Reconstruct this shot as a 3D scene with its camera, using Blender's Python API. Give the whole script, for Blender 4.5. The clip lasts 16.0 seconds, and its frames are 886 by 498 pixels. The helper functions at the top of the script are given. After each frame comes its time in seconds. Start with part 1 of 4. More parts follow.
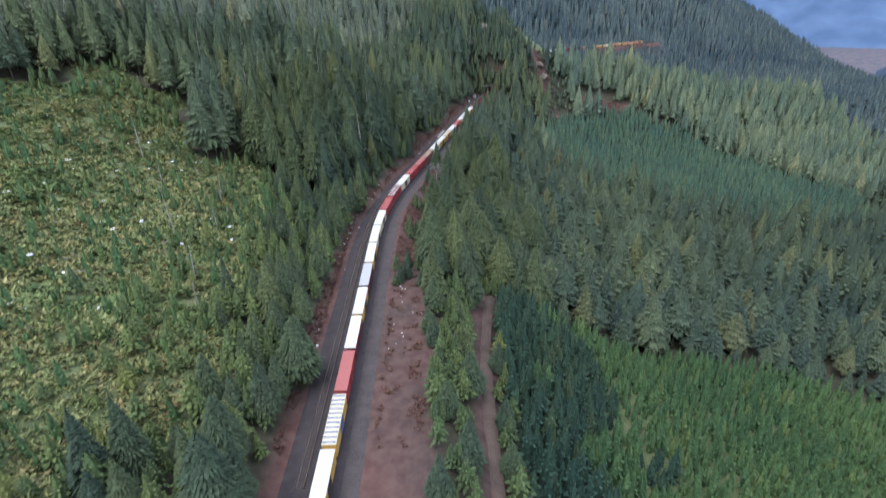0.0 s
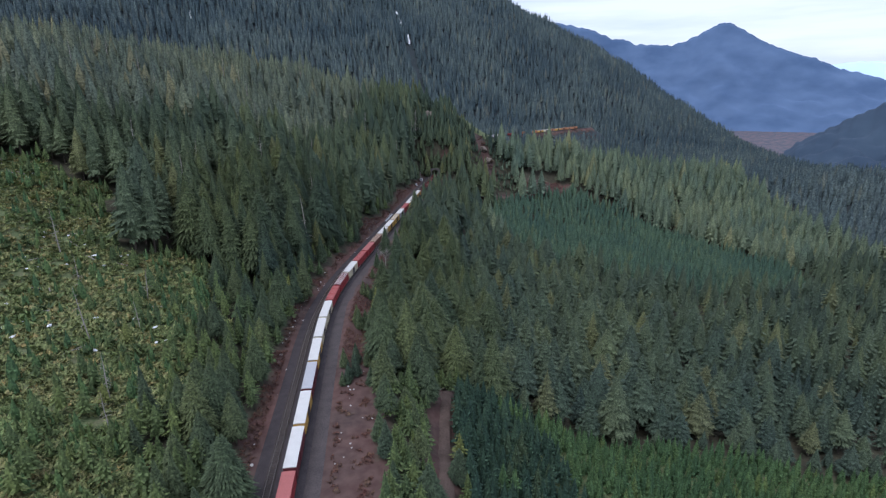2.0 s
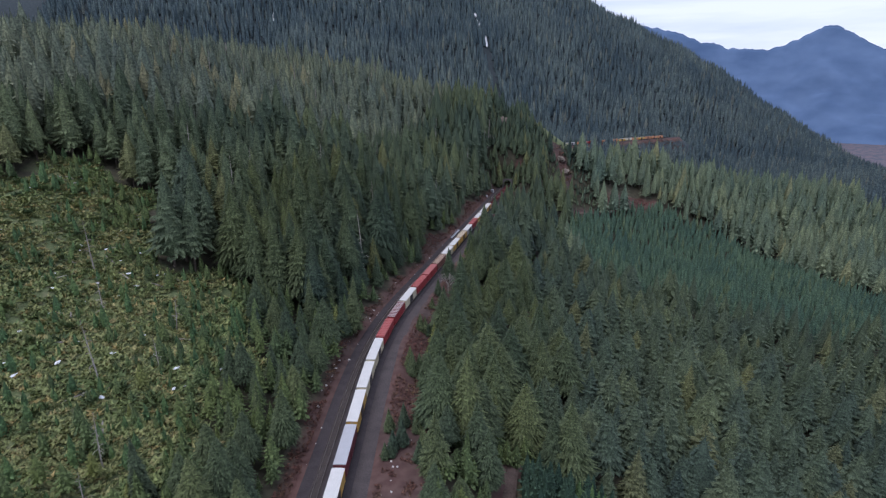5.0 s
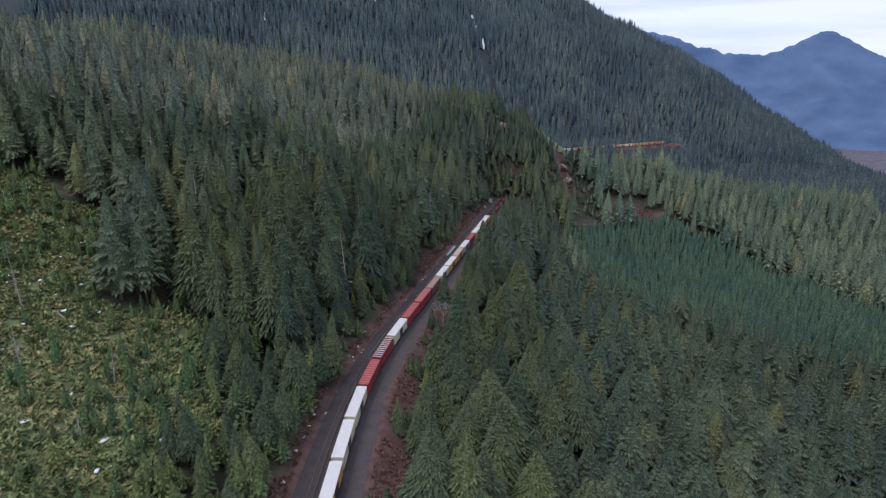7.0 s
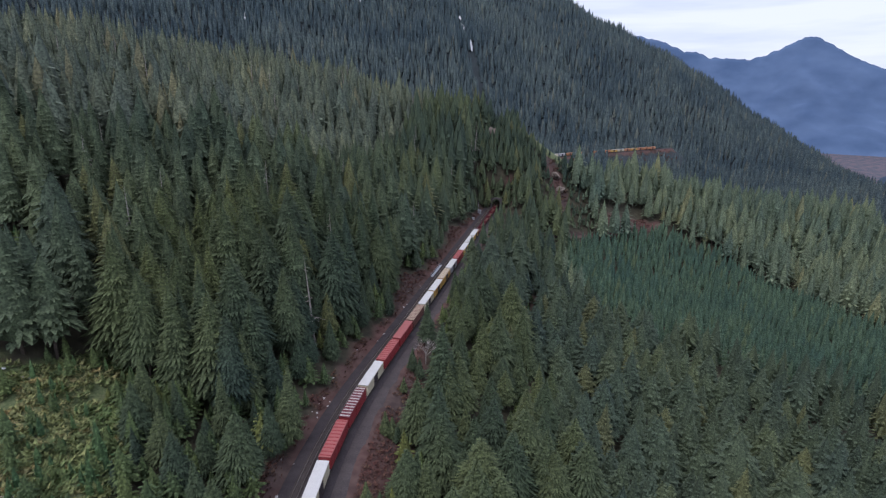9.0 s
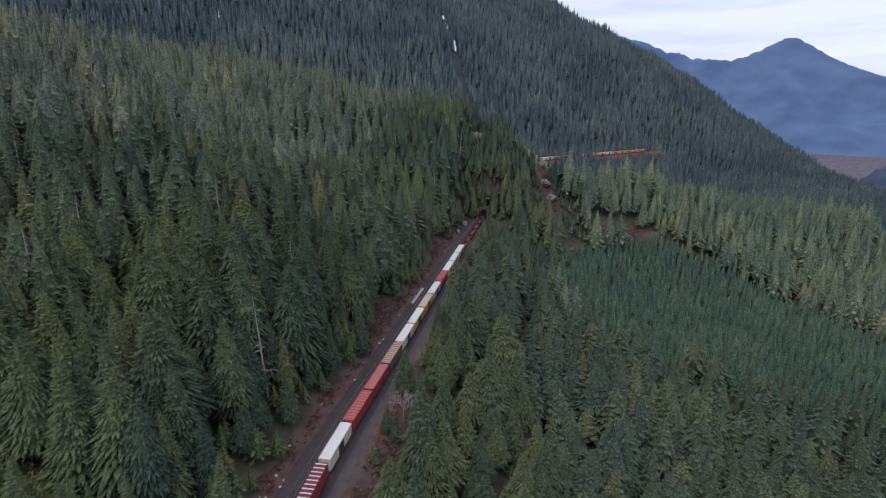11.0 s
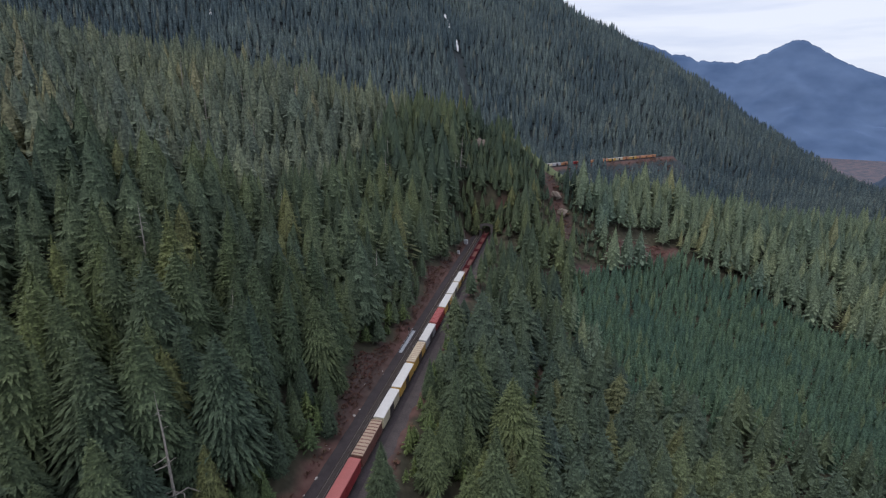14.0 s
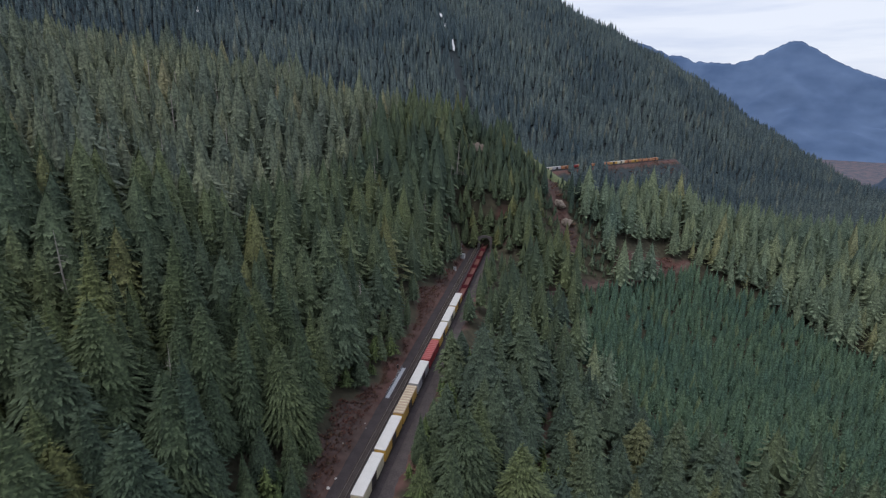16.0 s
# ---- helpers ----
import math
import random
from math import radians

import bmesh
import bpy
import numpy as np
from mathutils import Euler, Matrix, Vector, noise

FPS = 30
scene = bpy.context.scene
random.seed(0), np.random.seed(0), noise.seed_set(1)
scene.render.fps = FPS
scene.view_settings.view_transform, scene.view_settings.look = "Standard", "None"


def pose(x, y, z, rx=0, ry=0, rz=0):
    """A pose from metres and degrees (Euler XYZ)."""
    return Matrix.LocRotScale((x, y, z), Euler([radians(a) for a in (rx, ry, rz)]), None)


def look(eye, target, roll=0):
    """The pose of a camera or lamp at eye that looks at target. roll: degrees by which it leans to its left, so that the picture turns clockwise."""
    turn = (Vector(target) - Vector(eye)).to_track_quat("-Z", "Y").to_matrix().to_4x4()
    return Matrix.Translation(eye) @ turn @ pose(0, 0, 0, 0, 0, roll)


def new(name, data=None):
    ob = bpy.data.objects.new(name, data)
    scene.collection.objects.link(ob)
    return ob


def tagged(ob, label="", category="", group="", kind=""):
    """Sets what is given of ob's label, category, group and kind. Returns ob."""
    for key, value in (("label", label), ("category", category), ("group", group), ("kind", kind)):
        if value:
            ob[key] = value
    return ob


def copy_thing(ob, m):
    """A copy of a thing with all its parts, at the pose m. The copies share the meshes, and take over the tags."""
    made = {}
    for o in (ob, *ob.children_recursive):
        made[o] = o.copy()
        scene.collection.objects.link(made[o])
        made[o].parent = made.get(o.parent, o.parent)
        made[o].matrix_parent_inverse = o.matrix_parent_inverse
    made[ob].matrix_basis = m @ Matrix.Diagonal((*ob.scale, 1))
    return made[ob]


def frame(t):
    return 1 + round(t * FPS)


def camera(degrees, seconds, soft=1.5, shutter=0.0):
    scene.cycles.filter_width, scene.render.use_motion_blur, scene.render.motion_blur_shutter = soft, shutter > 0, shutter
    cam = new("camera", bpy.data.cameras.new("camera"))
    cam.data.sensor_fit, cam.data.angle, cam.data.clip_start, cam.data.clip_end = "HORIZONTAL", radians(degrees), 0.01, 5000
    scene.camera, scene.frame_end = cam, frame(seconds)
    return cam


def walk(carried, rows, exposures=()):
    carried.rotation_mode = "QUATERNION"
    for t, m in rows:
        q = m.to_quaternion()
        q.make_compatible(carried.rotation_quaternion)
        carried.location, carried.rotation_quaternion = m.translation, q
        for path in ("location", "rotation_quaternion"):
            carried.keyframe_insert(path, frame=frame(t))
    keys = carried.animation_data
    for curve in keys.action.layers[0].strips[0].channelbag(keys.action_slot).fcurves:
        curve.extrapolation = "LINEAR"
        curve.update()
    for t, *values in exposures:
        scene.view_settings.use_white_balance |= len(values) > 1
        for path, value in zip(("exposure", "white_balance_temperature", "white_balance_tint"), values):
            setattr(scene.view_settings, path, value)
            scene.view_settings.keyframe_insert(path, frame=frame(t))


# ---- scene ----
cam = camera(79.1, 16.0, soft=1.3, shutter=0.4)
PATH = [
    (0, (-2.23, -67.50, 88.67), (-0.64, 22.87, 45.89), -1.31),
    (0.1, (-2.26, -67.20, 88.68), (-0.54, 24.22, 48.19), -1.28),
    (0.2, (-2.30, -66.90, 88.68), (-0.16, 25.46, 50.42), -1.26),
    (0.3, (-2.33, -66.61, 88.69), (0.58, 26.82, 53.15), -1.23),
    (0.4, (-2.36, -66.31, 88.69), (1.55, 28.14, 56.06), -1.21),
    (0.5, (-2.40, -66.01, 88.70), (3.21, 29.31, 59.00), -1.18),
    (1, (-2.41, -64.10, 88.44), (7.49, 30.95, 58.97), -1.14),
    (1.5, (-2.25, -60.80, 88.30), (10.75, 33.88, 58.86), -1.12),
    (2, (-1.86, -56.48, 88.28), (9.59, 38.43, 58.93), -1.05),
    (2.5, (-1.31, -51.65, 88.41), (6.53, 43.65, 59.15), -0.96),
    (3, (-0.54, -46.32, 88.59), (2.16, 49.30, 59.45), -0.85),
    (3.5, (0.02, -40.51, 88.76), (0.21, 55.17, 59.69), -0.72),
    (4, (0.28, -34.40, 88.90), (-0.25, 61.32, 59.97), -0.56),
    (6.5, (0.02, 0.01, 90.01), (-0.58, 95.87, 61.54), 0.08),
    (7, (0.03, 7.98, 90.18), (0.04, 103.89, 61.85), 0.19),
    (7.5, (0.10, 15.94, 90.39), (0.54, 111.87, 62.15), 0.31),
    (8, (0.40, 23.81, 90.52), (1.40, 119.78, 62.44), 0.40),
    (8.5, (1.06, 31.77, 90.64), (2.67, 127.76, 62.66), 0.48),
    (9, (1.80, 39.79, 90.77), (4.08, 135.78, 62.83), 0.58),
    (11.5, (5.15, 79.38, 92.29), (10.33, 175.31, 64.52), 0.53),
    (12, (6.06, 87.45, 92.29), (11.20, 183.39, 64.54), 0.58),
    (12.5, (6.89, 95.40, 92.25), (11.94, 191.35, 64.54), 0.59),
    (13, (7.71, 103.22, 92.29), (12.63, 199.19, 64.62), 0.64),
    (13.5, (8.53, 111.02, 92.42), (13.26, 207.02, 64.81), 0.68),
    (14, (9.21, 118.72, 92.54), (13.78, 214.74, 64.98), 0.74),
    (14.5, (9.80, 126.41, 92.67), (14.27, 222.44, 65.13), 0.83),
    (15, (10.18, 134.08, 92.79), (14.65, 230.11, 65.28), 0.88),
    (15.5, (10.65, 141.57, 92.81), (15.39, 237.59, 65.30), 0.93),
    (16, (11.21, 148.95, 92.79), (16.50, 244.96, 65.35), 0.82),
]
walk(cam, [(t, look(eye, target, roll)) for t, eye, target, roll in PATH],
     exposures=[(0.0, 1.1, 5850, 11), (0.5, 0.95, 5800, 11), (1.0, 0.72, 5760, 12), (1.5, 0.53, 5760, 13), (2.5, 0.38, 5780, 16), (4.0, 0.34, 5820, 18), (9.0, 0.3, 5980, 19), (16.0, 0.18, 6280, 14)])

# ---- sky and sun: a high bright overcast ----
world = bpy.data.worlds.new("sky")
scene.world = world
world.use_nodes = True
wt = world.node_tree
wt.nodes.clear()
w_out, w_back = wt.nodes.new("ShaderNodeOutputWorld"), wt.nodes.new("ShaderNodeBackground")
w_sky = wt.nodes.new("ShaderNodeTexSky")
w_sky.sky_type, w_sky.sun_disc = "NISHITA", False
w_sky.sun_elevation, w_sky.sun_rotation = radians(61), radians(222)
w_scale = wt.nodes.new("ShaderNodeVectorMath")
w_scale.operation = "SCALE"
w_scale.inputs["Scale"].default_value = 0.10
w_co, w_map = wt.nodes.new("ShaderNodeTexCoord"), wt.nodes.new("ShaderNodeMapping")
w_map.inputs["Scale"].default_value = (1.4, 1.4, 13.0)
w_noise = wt.nodes.new("ShaderNodeTexNoise")
w_noise.inputs["Scale"].default_value, w_noise.inputs["Detail"].default_value = 2.2, 7.0
w_ramp = wt.nodes.new("ShaderNodeValToRGB")
w_ramp.color_ramp.elements[0].position, w_ramp.color_ramp.elements[0].color = 0.36, (0.62, 0.70, 0.86, 1)
w_ramp.color_ramp.elements[1].position, w_ramp.color_ramp.elements[1].color = 0.62, (0.88, 0.93, 1.0, 1)
w_mix = wt.nodes.new("ShaderNodeMixRGB")
w_mix.inputs["Fac"].default_value = 0.88
wt.links.new(w_co.outputs["Generated"], w_map.inputs["Vector"])
wt.links.new(w_map.outputs["Vector"], w_noise.inputs["Vector"])
wt.links.new(w_noise.outputs["Fac"], w_ramp.inputs["Fac"])
wt.links.new(w_sky.outputs["Color"], w_scale.inputs[0])
wt.links.new(w_scale.outputs["Vector"], w_mix.inputs["Color1"])
wt.links.new(w_ramp.outputs["Color"], w_mix.inputs["Color2"])
wt.links.new(w_mix.outputs["Color"], w_back.inputs["Color"])
wt.links.new(w_back.outputs["Background"], w_out.inputs["Surface"])
w_back.inputs["Strength"].default_value = 0.88

sun = new("sun", bpy.data.lights.new("sun", "SUN"))
sun.data.energy, sun.data.angle, sun.data.color = 1.5, radians(45), (1.0, 0.96, 0.9)
sun.matrix_world = look((-110, -120, 300), (0, 0, 0))


# ---- materials ----
def material(name, rough=0.85, metal=0.0):
    m = bpy.data.materials.new(name)
    m.use_nodes = True
    b = m.node_tree.nodes["Principled BSDF"]
    b.inputs["Roughness"].default_value, b.inputs["Metallic"].default_value = rough, metal
    b.inputs["Specular IOR Level"].default_value = 0.3
    return m, m.node_tree, b


def noise_node(nt, scale, detail=4.0, coords="Object", stretch=None):
    co = nt.nodes.new("ShaderNodeTexCoord")
    n = nt.nodes.new("ShaderNodeTexNoise")
    n.inputs["Scale"].default_value, n.inputs["Detail"].default_value = scale, detail
    out = co.outputs[coords]
    if stretch:
        mp = nt.nodes.new("ShaderNodeMapping")
        mp.inputs["Scale"].default_value = stretch
        nt.links.new(out, mp.inputs["Vector"])
        out = mp.outputs["Vector"]
    nt.links.new(out, n.inputs["Vector"])
    return n.outputs["Fac"]


def ramp_node(nt, fac, *stops):
    r = nt.nodes.new("ShaderNodeValToRGB")
    e = r.color_ramp.elements
    while len(e) < len(stops):
        e.new(0.5)
    for s, (p, c) in zip(e, stops):
        s.position, s.color = p, (*c, 1)
    nt.links.new(fac, r.inputs["Fac"])
    return r.outputs["Color"]


def blend(nt, fac, a, b, mode="MIX"):
    m = nt.nodes.new("ShaderNodeMixRGB")
    m.blend_type = mode
    for value, slot in ((fac, "Fac"), (a, "Color1"), (b, "Color2")):
        if isinstance(value, (int, float)):
            m.inputs[slot].default_value = value
        elif isinstance(value, tuple):
            m.inputs[slot].default_value = (*value, 1)
        else:
            nt.links.new(value, m.inputs[slot])
    return m.outputs["Color"]


def bump(nt, b, fac, strength, distance):
    n = nt.nodes.new("ShaderNodeBump")
    n.inputs["Strength"].default_value, n.inputs["Distance"].default_value = strength, distance
    nt.links.new(fac, n.inputs["Height"])
    nt.links.new(n.outputs["Normal"], b.inputs["Normal"])


def plain(name, a, c, scale=3.0, rough=0.8, metal=0.0, relief=0.0, stretch=None):
    """Two tones mixed by noise at two scales."""
    m, nt, b = material(name, rough, metal)
    big, fine = noise_node(nt, scale, 5, stretch=stretch), noise_node(nt, scale * 9, 3)
    col = ramp_node(nt, big, (0.3, a), (0.7, c))
    col = blend(nt, 0.35, col, ramp_node(nt, fine, (0.3, tuple(v * 0.6 for v in a)), (0.7, tuple(min(1, v * 1.35) for v in c))))
    nt.links.new(col, b.inputs["Base Color"])
    if relief:
        bump(nt, b, fine, 0.6, relief)
    return m


def foliage(name, dark, mid, light, per_object=False, patch=0.012, grain=1.7):
    """Needles: each tree has its own tint, whole stands drift in hue, twigs vary finely."""
    m, nt, b = material(name, 0.75)
    if per_object:
        own = nt.nodes.new("ShaderNodeObjectInfo").outputs["Random"]
    else:
        at = nt.nodes.new("ShaderNodeAttribute")
        at.attribute_name = "tint"
        own = at.outputs["Fac"]
    col = ramp_node(nt, own, (0.0, dark), (0.55, mid), (0.97, light), (1.0, (light[0] * 1.25, light[1] * 1.05, light[2] * 0.9)))
    geo = nt.nodes.new("ShaderNodeNewGeometry")
    stand = nt.nodes.new("ShaderNodeTexNoise")
    stand.inputs["Scale"].default_value, stand.inputs["Detail"].default_value = patch, 2
    nt.links.new(geo.outputs["Position"], stand.inputs["Vector"])
    col = blend(nt, 0.45, col, ramp_node(nt, stand.outputs["Fac"], (0.35, dark), (0.65, light)))
    twig = ramp_node(nt, geo.outputs["Random Per Island"], (0.0, (0.86, 0.86, 0.88)), (1.0, (1.14, 1.14, 1.12)))
    col = blend(nt, 1.0, col, twig, "MULTIPLY")
    spray = nt.nodes.new("ShaderNodeTexNoise")
    spray.inputs["Scale"].default_value, spray.inputs["Detail"].default_value = grain, 3
    nt.links.new(geo.outputs["Position"], spray.inputs["Vector"])
    col = blend(nt, 1.0, col, ramp_node(nt, spray.outputs["Fac"], (0.37, (0.58, 0.59, 0.61)), (0.5, (0.94, 0.94, 0.94)), (0.64, (1.36, 1.36, 1.32))), "MULTIPLY")
    nt.links.new(col, b.inputs["Base Color"])
    b.inputs["Specular IOR Level"].default_value = 0.12
    bump(nt, b, spray.outputs["Fac"], 0.7, 0.5 / grain)
    return m


M_NEAR = foliage("fir_needles", (0.038, 0.060, 0.046), (0.063, 0.090, 0.050), (0.118, 0.140, 0.059), True)
M_FOREST = foliage("forest_needles", (0.045, 0.068, 0.053), (0.071, 0.099, 0.061), (0.120, 0.142, 0.068))
M_COOL = foliage("cool_needles", (0.044, 0.066, 0.055), (0.067, 0.094, 0.061), (0.111, 0.134, 0.068))
M_UNDER = foliage("understorey_needles", (0.059, 0.090, 0.045), (0.087, 0.122, 0.049), (0.136, 0.166, 0.057))
# downhill and hilltop firs: forest green lightened to carry distance haze and open light
M_SLOPE = foliage("hazy_downhill_needles", (0.090, 0.130, 0.099), (0.134, 0.174, 0.111), (0.196, 0.224, 0.124), grain=1.0)
M_HILL = foliage("hazy_hilltop_needles", (0.087, 0.112, 0.094), (0.129, 0.156, 0.108), (0.189, 0.202, 0.122), grain=1.0)
# mountain firs: the blue of distance haze is put into the needle colour
M_FAR = foliage("hazy_mountain_needles", (0.052, 0.078, 0.092), (0.084, 0.116, 0.124), (0.132, 0.164, 0.150), patch=0.006, grain=0.5)
M_YOUNG = foliage("young_needles", (0.060, 0.108, 0.084), (0.082, 0.136, 0.092), (0.116, 0.170, 0.100), grain=1.2)
M_DEEP = foliage("deep_green_needles", (0.027, 0.054, 0.043), (0.039, 0.071, 0.048), (0.059, 0.093, 0.054))
M_LIME = foliage("sapling_needles", (0.055, 0.103, 0.050), (0.076, 0.131, 0.055), (0.112, 0.168, 0.063))
M_SHRUB = foliage("brush_leaves", (0.132, 0.190, 0.074), (0.196, 0.244, 0.090), (0.310, 0.262, 0.124), patch=0.05)
M_RUST = foliage("rusty_brush", (0.090, 0.044, 0.038), (0.135, 0.058, 0.048), (0.130, 0.092, 0.060), patch=0.05)
M_BARK = plain("bark", (0.055, 0.043, 0.034), (0.115, 0.092, 0.075), 1.5, 0.95)
M_SNAG = plain("weathered_dead_wood", (0.17, 0.15, 0.13), (0.38, 0.35, 0.32), 1.2, 0.9)
M_ROCK = plain("grey_rock", (0.13, 0.11, 0.095), (0.30, 0.25, 0.21), 0.25, 0.9, relief=0.2)
M_STONE = plain("pale_stone", (0.32, 0.30, 0.28), (0.60, 0.58, 0.56), 1.1, 0.9)
M_SNOW = plain("old_snow", (0.62, 0.64, 0.68), (0.85, 0.86, 0.9), 0.6, 0.6)
M_BALLAST = plain("dark_ballast", (0.030, 0.025, 0.027), (0.064, 0.053, 0.056), 0.35, 0.95, relief=0.05)
M_GRAVEL = plain("grey_gravel", (0.048, 0.041, 0.042), (0.086, 0.071, 0.070), 0.3, 0.95, relief=0.04)
M_DIRT = plain("brown_dirt_road", (0.066, 0.046, 0.038), (0.125, 0.088, 0.072), 0.25, 0.95, relief=0.04)
M_RAIL = plain("worn_rail_steel", (0.20, 0.17, 0.16), (0.36, 0.33, 0.32), 2.0, 0.45, 0.7)
M_TIE = plain("creosoted_wood", (0.045, 0.036, 0.032), (0.10, 0.085, 0.075), 1.5, 0.95)
M_IRON = plain("dark_underframe", (0.020, 0.018, 0.018), (0.055, 0.045, 0.042), 2.0, 0.7, 0.2)
M_CONCRETE = plain("weathered_concrete", (0.20, 0.19, 0.18), (0.36, 0.34, 0.32), 0.8, 0.9, relief=0.03)
M_DARK = plain("tunnel_lining", (0.02, 0.02, 0.02), (0.05, 0.045, 0.045), 0.8, 0.95)
M_STEEL = plain("galvanised_steel", (0.34, 0.36, 0.40), (0.52, 0.54, 0.58), 1.0, 0.5, 0.4)
M_WHITE = plain("white_enamel", (0.70, 0.70, 0.70), (0.82, 0.82, 0.82), 0.8, 0.5)

# ground: litter, brush-covered clearing, bare red earth
M_GROUND, g_nt, g_b = material("forest_ground", 0.95)
g_big, g_mid, g_fine = noise_node(g_nt, 0.03, 5), noise_node(g_nt, 0.35, 6), noise_node(g_nt, 2.2, 4)
g_litter = ramp_node(g_nt, g_mid, (0.3, (0.035, 0.034, 0.022)), (0.7, (0.070, 0.062, 0.040)))
g_grass = blend(g_nt, 0.5, ramp_node(g_nt, g_mid, (0.34, (0.070, 0.096, 0.044)), (0.5, (0.108, 0.146, 0.060)), (0.66, (0.150, 0.136, 0.080))),
                ramp_node(g_nt, g_fine, (0.36, (0.050, 0.072, 0.030)), (0.64, (0.180, 0.190, 0.092))))
g_red = blend(g_nt, 0.5, ramp_node(g_nt, g_big, (0.35, (0.064, 0.040, 0.036)), (0.62, (0.140, 0.058, 0.047))),
              ramp_node(g_nt, g_mid, (0.36, (0.040, 0.031, 0.029)), (0.64, (0.108, 0.080, 0.070))))
g_at = g_nt.nodes.new("ShaderNodeAttribute")
g_at.attribute_name = "cover"
g_sep = g_nt.nodes.new("ShaderNodeSeparateColor")
g_nt.links.new(g_at.outputs["Color"], g_sep.inputs["Color"])
g_col = blend(g_nt, g_sep.outputs["Red"], g_litter, g_grass)
g_col = blend(g_nt, g_sep.outputs["Green"], g_col, g_red)
# Alpha: mountain floor coloured dark and bluish for tree shade and haze
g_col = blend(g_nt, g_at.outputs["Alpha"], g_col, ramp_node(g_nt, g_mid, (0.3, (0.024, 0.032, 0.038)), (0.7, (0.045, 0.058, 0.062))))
# Blue: haze blue-grey painted into the valley floor's own pinkish brown
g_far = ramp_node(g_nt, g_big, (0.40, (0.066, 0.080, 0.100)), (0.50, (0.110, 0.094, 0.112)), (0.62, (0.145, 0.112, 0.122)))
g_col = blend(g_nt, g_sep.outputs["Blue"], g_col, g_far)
g_nt.links.new(g_col, g_b.inputs["Base Color"])
bump(g_nt, g_b, g_fine, 0.5, 0.15)


# ---- small helpers ----
def mesh_of(name, verts, faces, mat, tint=None):
    me = bpy.data.meshes.new(name)
    verts, faces = np.asarray(verts, np.float32), np.asarray(faces, np.int32)
    me.vertices.add(len(verts))
    me.vertices.foreach_set("co", verts.ravel())
    n = faces.shape[1]
    me.loops.add(faces.size)
    me.loops.foreach_set("vertex_index", faces.ravel())
    me.polygons.add(len(faces))
    me.polygons.foreach_set("loop_start", np.arange(0, faces.size, n, dtype=np.int32))
    me.update(calc_edges=True)
    if tint is not None:
        me.attributes.new("tint", "FLOAT", "POINT").data.foreach_set("value", np.asarray(tint, np.float32))
    me.materials.append(mat)
    return me


def part(name, bm, mat, parent=None, label=""):
    """Links a bmesh as one mesh object under a thing or a part."""
    me = bpy.data.meshes.new(name)
    bm.to_mesh(me)
    bm.free()
    me.materials.append(mat)
    ob = new(name, me)
    ob.parent = parent
    return tagged(ob, label) if label else ob


def slab(bm, x0, x1, y0, y1, z0, z1, bevel=0.0):
    vs = [bm.verts.new(v) for v in ((x0, y0, z0), (x1, y0, z0), (x1, y1, z0), (x0, y1, z0), (x0, y0, z1), (x1, y0, z1), (x1, y1, z1), (x0, y1, z1))]
    fs = [bm.faces.new([vs[i] for i in q]) for q in ((3, 2, 1, 0), (4, 5, 6, 7), (0, 1, 5, 4), (1, 2, 6, 5), (2, 3, 7, 6), (3, 0, 4, 7))]
    if bevel:
        bmesh.ops.bevel(bm, geom=list({e for f in fs for e in f.edges}), offset=bevel, segments=1, affect="EDGES")
    return bm


def tube(bm, points, radii, sides=7):
    """A tapered tube along points."""
    rings = []
    for k, (p, r) in enumerate(zip(points, radii)):
        a, b = Vector(points[max(k - 1, 0)]), Vector(points[min(k + 1, len(points) - 1)])
        q = (b - a).to_track_quat("Z", "Y")
        rings.append([bm.verts.new(Vector(p) + q @ Vector((r * math.cos(6.2832 * i / sides), r * math.sin(6.2832 * i / sides), 0))) for i in range(sides)])
    for a, b in zip(rings, rings[1:]):
        for i in range(sides):
            bm.faces.new((a[i], a[(i + 1) % sides], b[(i + 1) % sides], b[i]))
    bm.faces.new(rings[-1])
    bm.faces.new(rings[0][::-1])
    return bm


def disc(bm, y, x, z, r, w, sides=14):
    return tube(bm, [(x - w / 2, y, z), (x + w / 2, y, z)], [r, r], sides)


# ---- the lie of the land ----
def smooth(a, b, v):
    u = np.clip((v - a) / (b - a), 0.0, 1.0)
    return u * u * (3 - 2 * u)


def rail_x(y):
    """East of the loaded track at a northing: straight, then a right-hand curve."""
    u = np.clip((np.asarray(y, float) - 110) / 105, 0.0, 1.0)
    return -25.5 + 0.26 * 105 * (u**3 - u**4 / 2) + 0.26 * np.maximum(np.asarray(y, float) - 215, 0)


def waves(x, y, size, seed):
    """Smooth value noise of about -1 to 1 from a few crossed waves."""
    r = np.random.RandomState(seed)
    out = 0.0 * x
    for k in range(7):
        a, p, s = r.uniform(0, 6.283), r.uniform(0, 6.283), size * r.uniform(0.6, 1.7)
        out = out + np.sin((x * np.cos(a) + y * np.sin(a)) * 6.283 / s + p + 1.3 * np.sin((x * np.sin(a) - y * np.cos(a)) * 4.1 / s))
    return out / 3.2


FAR_A, FAR_B = np.array([150.0, 824.0]), np.array([425.0, 1001.0])
RIDGE_A, RIDGE_B = np.array([218.0, 1898.0]), np.array([-1100.0, 1240.0])


def off_line(x, y, a, b):
    """Distance from a line's stretch and the share along it."""
    d = b - a
    u = np.clip(((x - a[0]) * d[0] + (y - a[1]) * d[1]) / (d @ d), 0, 1)
    return np.hypot(x - a[0] - u * d[0], y - a[1] - u * d[1]), u


